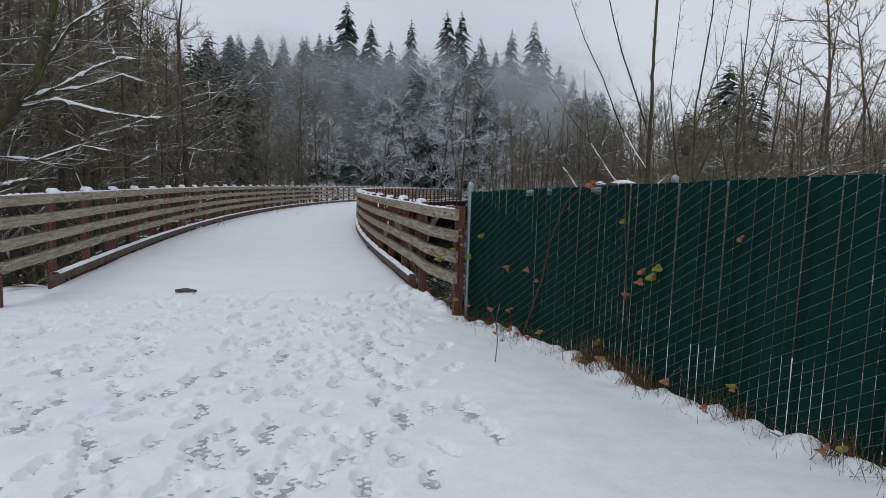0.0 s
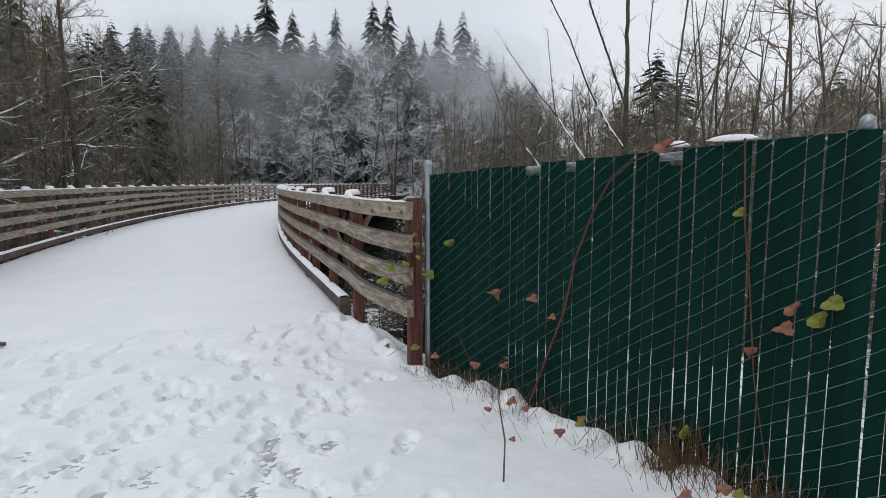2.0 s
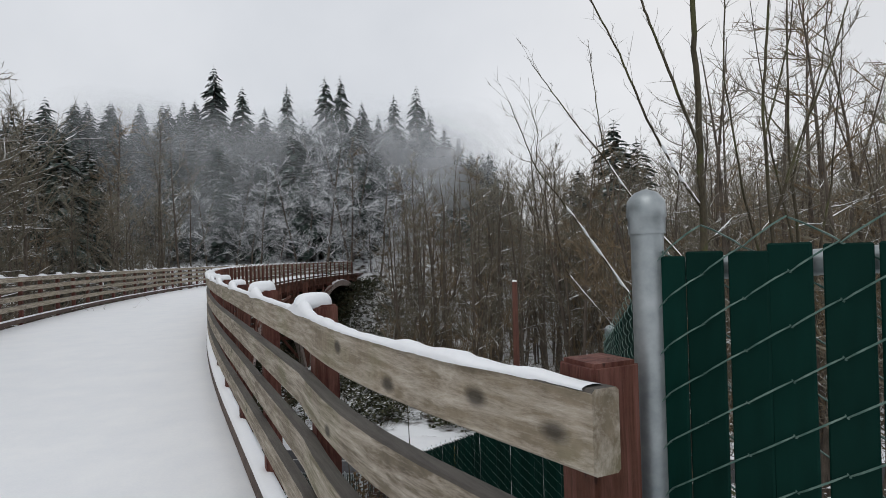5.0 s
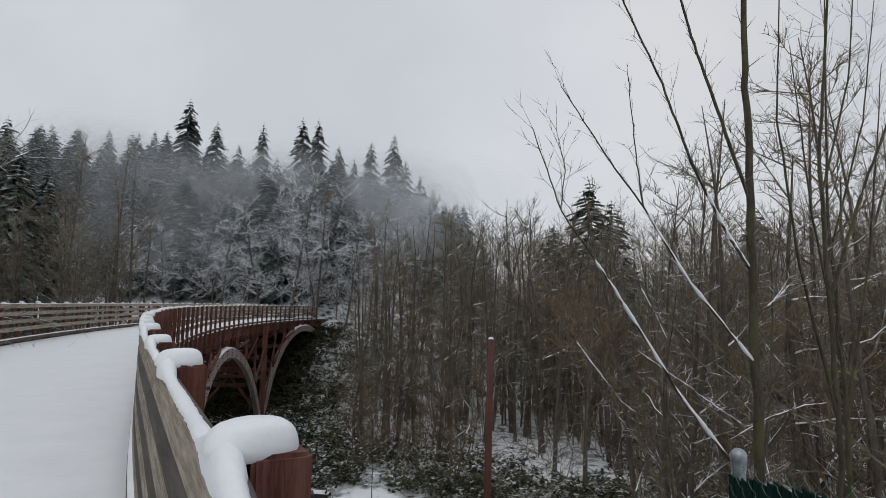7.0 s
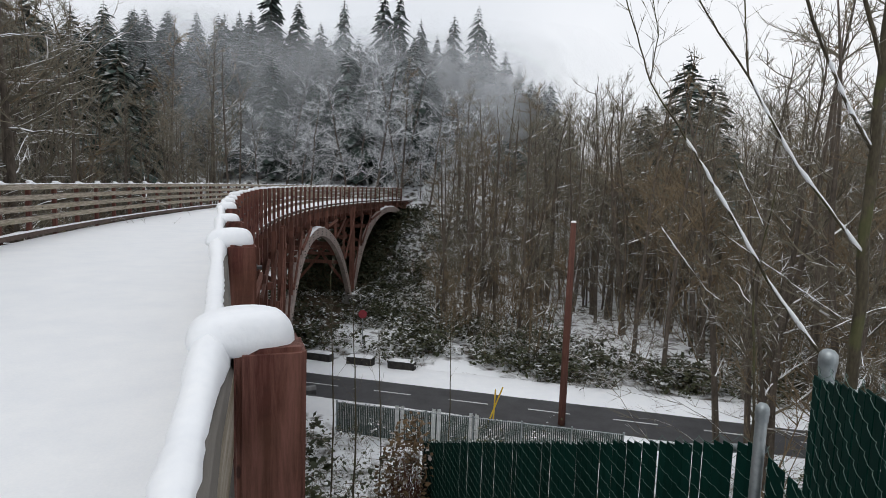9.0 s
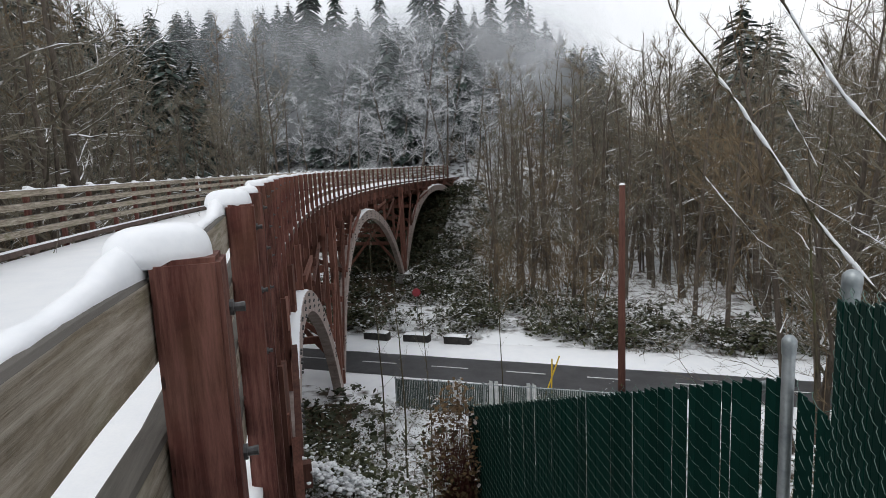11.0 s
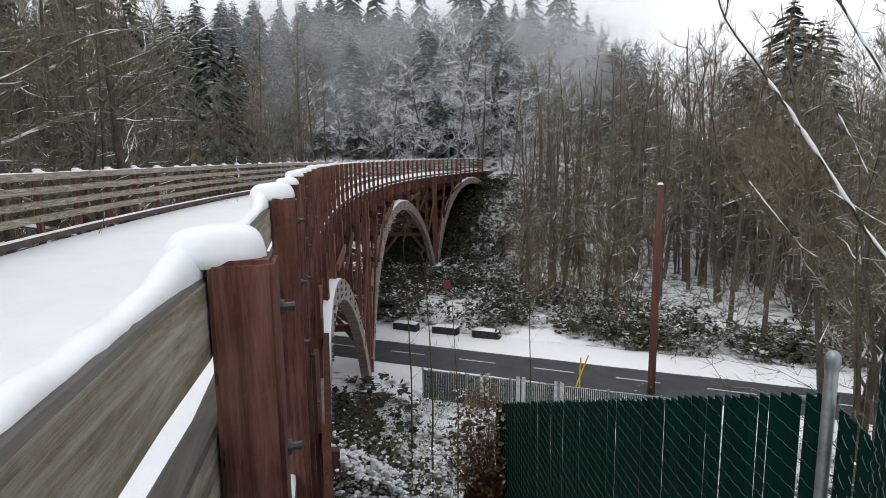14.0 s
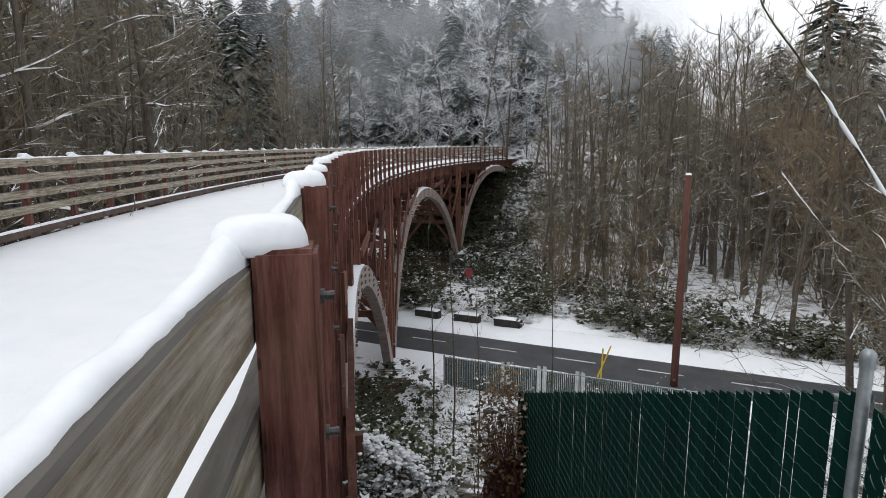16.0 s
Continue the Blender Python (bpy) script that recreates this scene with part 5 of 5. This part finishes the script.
close_tree("bare_tree", "thin upright bare tree beside the mossy tree", [
    ([(5.7, TY + 0.4, -2.8), (5.6, TY, 0), (5.49, TY, 2.0), (5.43, TY, 3.43), (5.64, TY, 5.4), (5.7, TY, 8)], 0.035, 0.008),
    ([(5.5, TY, 1.8), (6.0, TY, 3.0), (6.6, TY, 4.2), (7.1, TY, 5.6)], 0.025, 0.006),
    ([(5.6, TY, 0.4), (5.1, TY, 2.2), (4.85, TY, 3.8), (4.95, TY, 5.6)], 0.022, 0.006),
    ([(5.45, TY, 3.0), (5.9, TY, 4.4), (6.1, TY, 6.0)], 0.016, 0.005)], {}, 6, 0.7, 4)
close_tree("bare_tree", "thin bare tree with many upright twigs behind the fence", [
    ([(7.4, 14.2, -3.2), (7.3, 14.2, 0.5), (7.1, 14.2, 3), (7.2, 14.2, 7)], 0.045, 0.008),
    ([(7.3, 14.2, 0.2), (8.1, 14.4, 2.6), (8.5, 14.4, 5.6)], 0.028, 0.006),
    ([(7.3, 14.2, 0.8), (6.6, 14.0, 3.0), (6.3, 14.0, 5.4)], 0.025, 0.006),
    ([(7.1, 14.2, 2.5), (7.7, 14.1, 4.5), (7.9, 14.0, 6.4)], 0.018, 0.005)], {}, 8, 0.9, 6)
close_tree("arching_shrub", "leafless shrub with drooping stems lined with snow below the fence", [
    ([(5.39, 15.5, -4.6), (5.49, 15.5, -1.6), (5.29, 15.5, 0.4), (5.54, 15.5, 2.0)], 0.03, 0.006),
    ([(3.71, 15.50, 1.30), (4.08, 15.50, 0.86), (4.57, 15.50, 0.29), (4.96, 15.50, 0.03)], 0.007, 0.004),
    ([(4.83, 15.50, 2.12), (5.14, 15.50, 1.63), (5.46, 15.50, 1.05)], 0.007, 0.004),
    ([(5.79, 15.50, 0.46), (6.31, 15.50, 0.15), (6.89, 15.50, -0.18)], 0.007, 0.004),
    ([(6.44, 15.50, -0.33), (7.24, 15.50, 0.01), (7.97, 15.50, 0.19), (8.71, 15.50, 0.23)], 0.007, 0.004),
    ([(4.71, 15.50, 1.12), (5.39, 15.50, 0.71), (5.99, 15.50, 0.37)], 0.007, 0.004)],
    {k: (0.05, 0.9) for k in range(1, 6)}, 17, 0.4, 2)
LX = 11.0
close_tree("bare_tree", "old leaning tree with heavy snow on its low limbs", [
    ([(-9.6, 11.0, -2.2), (-9.0, LX, 1.2), (-8.3, LX, 2.5), (-7.6, LX, 3.2), (-7.2, LX, 4.6), (-7.0, LX, 7.5)], 0.16, 0.04),
    ([(-8.0, LX, 2.75), (-7.2, LX, 2.95), (-6.3, LX, 2.75), (-5.6, LX, 2.68), (-5.17, LX, 2.72)], 0.045, 0.008),
    ([(-7.9, LX, 2.85), (-7.1, LX, 3.2), (-6.5, LX, 3.55), (-6.0, LX, 3.75), (-5.4, LX, 3.7)], 0.05, 0.008),
    ([(-7.3, LX, 3.1), (-6.7, LX, 3.2), (-6.0, LX, 3.45), (-5.3, LX, 3.25)], 0.03, 0.006),
    ([(-8.6, LX, 1.9), (-7.6, LX, 1.85), (-6.8, LX, 2.15), (-5.9, LX, 2.0)], 0.03, 0.006),
    ([(-9.0, LX, 1.0), (-7.9, LX - 0.6, 1.35), (-7.2, LX - 0.8, 1.5)], 0.05, 0.03),
    ([(-7.5, LX, 3.4), (-6.9, LX, 4.3), (-6.1, LX, 4.8), (-5.2, LX, 5.0)], 0.035, 0.007),
    ([(-8.8, LX, 1.4), (-8.6, LX, 3.6), (-8.2, LX, 6.0), (-8.4, LX, 8.0)], 0.08, 0.02)],
    {1: (0.0, 0.95), 2: (0.0, 0.9), 3: (0.0, 0.9), 4: (0.1, 0.9), 5: (0.0, 1.0), 6: (0.1, 0.8)}, 12, 0.8, 4)
# thin saplings below the bridge
for x, y, top, r, sd in ((-0.68, 16.0, 0.35, 0.018, 1), (-0.35, 15.4, 0.1, 0.02, 2), (0.0, 15.8, -0.5, 0.014, 3), (1.62, 20.0, -0.6, 0.022, 4)):
    z = ground_z(x, y)
    close_tree("sapling", "thin dark bare sapling growing below the bridge", [([(x, y, z - 0.2), (x + 0.03, y, (z + top) / 2), (x - 0.04, y, top)], r, 0.004)], {}, sd, 0.55, 3 if sd < 4 else 1)

# snow-laden bush and brown-leaved climber near the low fence
g = random.Random(12)


def leafy_bush(name, label, cx, cy, cz, rx, ry, rz, n, leaf_mat, stem_mat, size):
    root = thing(name, label, "bush")
    stems, leaves = Soup(), Soup()
    for _ in range(n):
        w, v = g.uniform(0, 6.28), g.uniform(-0.9, 1.0)
        q = math.sqrt(max(0.0, 1 - v * v)) * g.uniform(0.5, 1.0)
        p = Vector((cx + rx * q * math.cos(w), cy + ry * q * math.sin(w), cz + rz * v * g.uniform(0.6, 1.05)))
        if g.random() < 0.3:
            stems.spike((cx + g.gauss(0, rx * 0.3), cy + g.gauss(0, ry * 0.3), cz - rz), p, 0.006)
        r = size * g.uniform(0.5, 1.2)
        u = Vector((g.gauss(0, 1), g.gauss(0, 1), g.gauss(-0.2, 0.5))).normalized()
        t = u.cross(Vector((g.gauss(0, 0.5), g.gauss(0, 0.5), 1))).normalized()
        i = len(leaves.v)
        for k in (p - u * r, p + t * r * 0.62 - u * r * 0.2, p + u * r, p - t * r * 0.62 - u * r * 0.2):
            leaves.v.append(tuple(k))
        leaves.f.append((i, i + 1, i + 2, i + 3))
    part("stem_tangle", stems, stem_mat, root, kind="stuff")
    part("foliage", leaves, leaf_mat, root, kind="stuff")
    return root


def snow_load(parent, spots):
    """Irregular flat dabs of snow, joined."""
    s = Soup()
    for x, y, z, r, flat in spots:
        rows = []
        for i in range(5):
            a = -0.4 + i / 4 * (math.pi / 2 + 0.4)
            rows.append([(x + r * math.cos(a) * math.cos(w) * (1 + 0.9 * noise.noise(Vector((x * 9 + math.cos(w) * 2, y * 7 + math.sin(w) * 2, 0.2 * i)))),
                          y + r * math.cos(a) * math.sin(w) * (1 + 0.9 * noise.noise(Vector((y * 9 + math.cos(w) * 2, x * 7 + math.sin(w) * 2, 0.2 * i)))),
                          z + r * flat * math.sin(a)) for w in [6.2832 * k / 9 for k in range(9)]])
        s.face_grid(rows, True)
    part("snow_load", s, M_SNOW, parent, "broken lumps of snow on the leaves", True, "stuff")


bush = leafy_bush("bush", "evergreen bush bent under lumps of snow", -0.95, 13.4, -2.1, 0.8, 0.7, 0.78, 3600, M_LEAF, M_TWIG, 0.04)
# a bent spray loaded with snow, and loose dabs
dabs = []
for k in range(420):
    u, arm = g.random(), k % 5
    lift = (0.0, 0.09, -0.07, -0.16, 0.03)[arm] * u
    dabs.append((-1.36 + 0.85 * u + 0.05 * math.sin(u * 9 + arm) + g.gauss(0, 0.02), 13.1 + (arm - 2) * 0.08 * u + g.gauss(0, 0.03), -1.28 - 0.38 * u ** 1.4 + lift + g.gauss(0, 0.016), g.uniform(0.012, 0.034) * (1.2 - 0.5 * u), g.uniform(0.35, 0.8)))
for _ in range(420):
    dabs.append((-1.0 + g.gauss(0, 0.4), 13.05 + g.gauss(0, 0.25), -1.75 + g.gauss(0, 0.24), g.uniform(0.008, 0.026), 0.4))
snow_load(bush, dabs)
climber = leafy_bush("climber", "brown climber dusted with snow over the low fence end", 0.30, 14.0, -1.72, 0.42, 0.4, 0.85, 1300, M_LEAF_DRY, M_STEM, 0.036)


def leaf_shape(r, lobes=3, deep=0.35):
    s = Soup()
    pts = []
    for i in range(lobes * 4):
        w = 6.2832 * i / (lobes * 4)
        q = r * (1 - deep * (0.5 + 0.5 * math.cos(w * lobes)))
        pts.append((q * 1.15 * math.cos(w), q * 0.8 * math.sin(w), 0.3 * r * math.sin(2 * w)))
    s.v = [(0, 0, 0.06 * r)] + pts
    n = len(pts)
    s.f = [(0, 1 + i, 1 + (i + 1) % n) for i in range(n)]
    return s


LEAF_G, LEAF_B = leaf_shape(0.05).mesh("leaf", M_LEAF_GREEN), leaf_shape(0.05, 3, 0.45).mesh("leaf", M_LEAF_BROWN)


def vine(label, pts, r, leaves, mat=M_STEM):
    root = thing("bramble_vine", label, "vine", "vines by the fence")
    s = Soup()
    s.tube(pts, [r * (1 - 0.6 * i / (len(pts) - 1)) for i in range(len(pts))], 5)
    part("cane", s, mat, root)
    for x, y, z, size, kind in leaves:
        lf = part("leaf", LEAF_G if kind else LEAF_B, M_LEAF_GREEN, root)
        lf.matrix_basis = Matrix.Translation((x, y, z)) @ Euler((g.uniform(0.7, 1.9), g.uniform(-0.5, 0.5), g.uniform(-0.8, 0.8))).to_matrix().to_4x4() @ Matrix.Scale(size, 4)
    return root


def on_fence(u, z, out=0.04):
    p = FENCE_A + FENCE_DIR * u - FENCE_N * out
    return (p.x, p.y, z)


vine("yellow-green bramble leaves hanging around the railing's end post", [(0.1, 6.98, 0.05), (0.12, 6.96, 0.5), (0.0, 6.94, 0.78), (-0.2, 6.96, 0.75), (-0.3, 7.0, 0.85)], 0.005,
     [(-0.2, 6.95, 0.72, 1.0, 1), (-0.14, 6.95, 0.82, 0.8, 1), (0.16, 6.95, 0.76, 1.1, 1), (-0.02, 6.95, 0.84, 0.7, 1), (0.07, 6.95, 1.0, 0.6, 1), (-0.27, 6.98, 0.83, 0.7, 1), (0.08, 6.95, 0.9, 0.5, 1), (0.3, 6.75, 1.03, 0.9, 1), (0.05, 6.94, 1.08, 0.45, 1)])
vine("reddish bramble cane climbing across the green fence", [on_fence(1.25, 0.0), on_fence(1.42, 0.4), on_fence(1.55, 0.7), on_fence(1.64, 1.06), on_fence(1.75, 1.31), on_fence(1.86, 1.49), on_fence(2.0, 1.59), on_fence(2.2, 1.66), on_fence(2.6, 1.72)], 0.008,
     [(*on_fence(0.93, 0.72, 0.06), 1.3, 0), (*on_fence(1.3, 0.75, 0.06), 0.8, 0), (*on_fence(1.47, 0.66, 0.06), 0.6, 0), (*on_fence(2.2, 1.66, 0.05), 1.2, 0), (*on_fence(3.0, 1.0, 0.05), 0.9, 1), (*on_fence(2.85, 0.95, 0.05), 0.9, 0), (*on_fence(3.7, 1.3, 0.05), 0.8, 0), (*on_fence(2.6, 1.35, 0.05), 0.6, 1)])
vine("thin reddish bramble cane hanging down the green fence", [on_fence(2.6, 1.68), on_fence(2.62, 1.3), on_fence(2.66, 1.0), on_fence(2.7, 0.6), on_fence(2.78, 0.2)], 0.005,
     [(*on_fence(2.68, 0.72, 0.05), 1.0, 0), (*on_fence(2.82, 0.86, 0.05), 0.9, 0), (*on_fence(2.95, 0.92, 0.05), 1.0, 1)])
for k in range(15):
    u = 0.35 + 0.42 * k + g.uniform(-0.15, 0.15)
    p0 = on_fence(u, -0.02, 0.05)
    tip = (p0[0] - g.uniform(0.05, 0.5), p0[1] + g.uniform(-0.3, 0.2), g.uniform(0.03, 0.3))
    mid = ((p0[0] + tip[0]) / 2, (p0[1] + tip[1]) / 2, max(p0[2], tip[2]) + g.uniform(0.08, 0.22))
    vine("dry bramble cane poking from the snow at the fence's foot", [p0, mid, tip], 0.004,
         [(tip[0] + g.gauss(0, 0.08), tip[1] + g.gauss(0, 0.08), tip[2] + 0.03 + abs(g.gauss(0, 0.05)), g.uniform(0.4, 0.8), int(g.random() < 0.35)) for _ in range(g.randrange(1, 5))])
vine("thin dark twig standing in the snow", [(0.31, 5.03, -0.05), (0.34, 5.13, 0.2), (0.33, 5.23, 0.36), (0.37, 5.33, 0.5)], 0.006,
     [(0.38, 5.13, 0.2, 0.4, 0)], M_BARK)
grass = Soup()
for k in range(900):
    u = abs(g.gauss(0, 1)) * 3.2 + 0.1
    p = Vector(on_fence(min(u, 9), -0.03, 0.03 + abs(g.gauss(0, 0.14))))
    grass.spike(p, p + Vector((g.gauss(0, 0.09), g.gauss(0, 0.09), g.uniform(0.05, 0.28))), 0.0022)
for cu, count, tall in ((0.9, 110, 0.22), (2.42, 300, 0.42), (2.9, 160, 0.3), (3.7, 140, 0.3), (4.5, 140, 0.35)):
    for _ in range(count):
        p = Vector(on_fence(cu + g.gauss(0, 0.13), -0.02, 0.02 + abs(g.gauss(0, 0.09))))
        grass.spike(p, p + Vector((g.gauss(0, 0.1), g.gauss(0, 0.1), tall * g.uniform(0.3, 1.0))), 0.003)
tagged(part("dry_grass", grass, M_LEAF_DRY), "dry brown grass and stalks along the fence's foot", "grass", kind="stuff")
# a stick and lumps of snow on the fence
s_ = Soup()
s_.tube([(-3.85, 8.05, 0.03), (-3.7, 8.06, 0.045), (-3.56, 8.03, 0.04)], [0.025, 0.035, 0.02], 7, True)
tagged(part("fallen_branch", s_, M_BARK), "short dark piece of wood lying in the snow", "branch")
for u, ln in ((2.24, 0.05), (2.52, 0.12)):
    s_ = Soup()
    rows = []
    for i in range(9):
        t = -1 + i / 4
        h = 0.022 * math.sqrt(max(0, 1 - t * t)) + 0.003
        c = Vector(on_fence(u + t * ln, 1.562 + 0.047 * u, -0.01))
        rows.append([(c.x + 0.03 * math.cos(w), c.y + 0.02 * math.cos(w), c.z + h * max(-0.2, math.sin(w))) for w in np.linspace(-0.3, math.pi + 0.3, 7)])
    s_.face_grid(rows)
    tagged(part("snow_lump", s_, M_SNOW, smooth=True), "lump of snow lying on the fence top", "snow", "snow lumps on the fence")
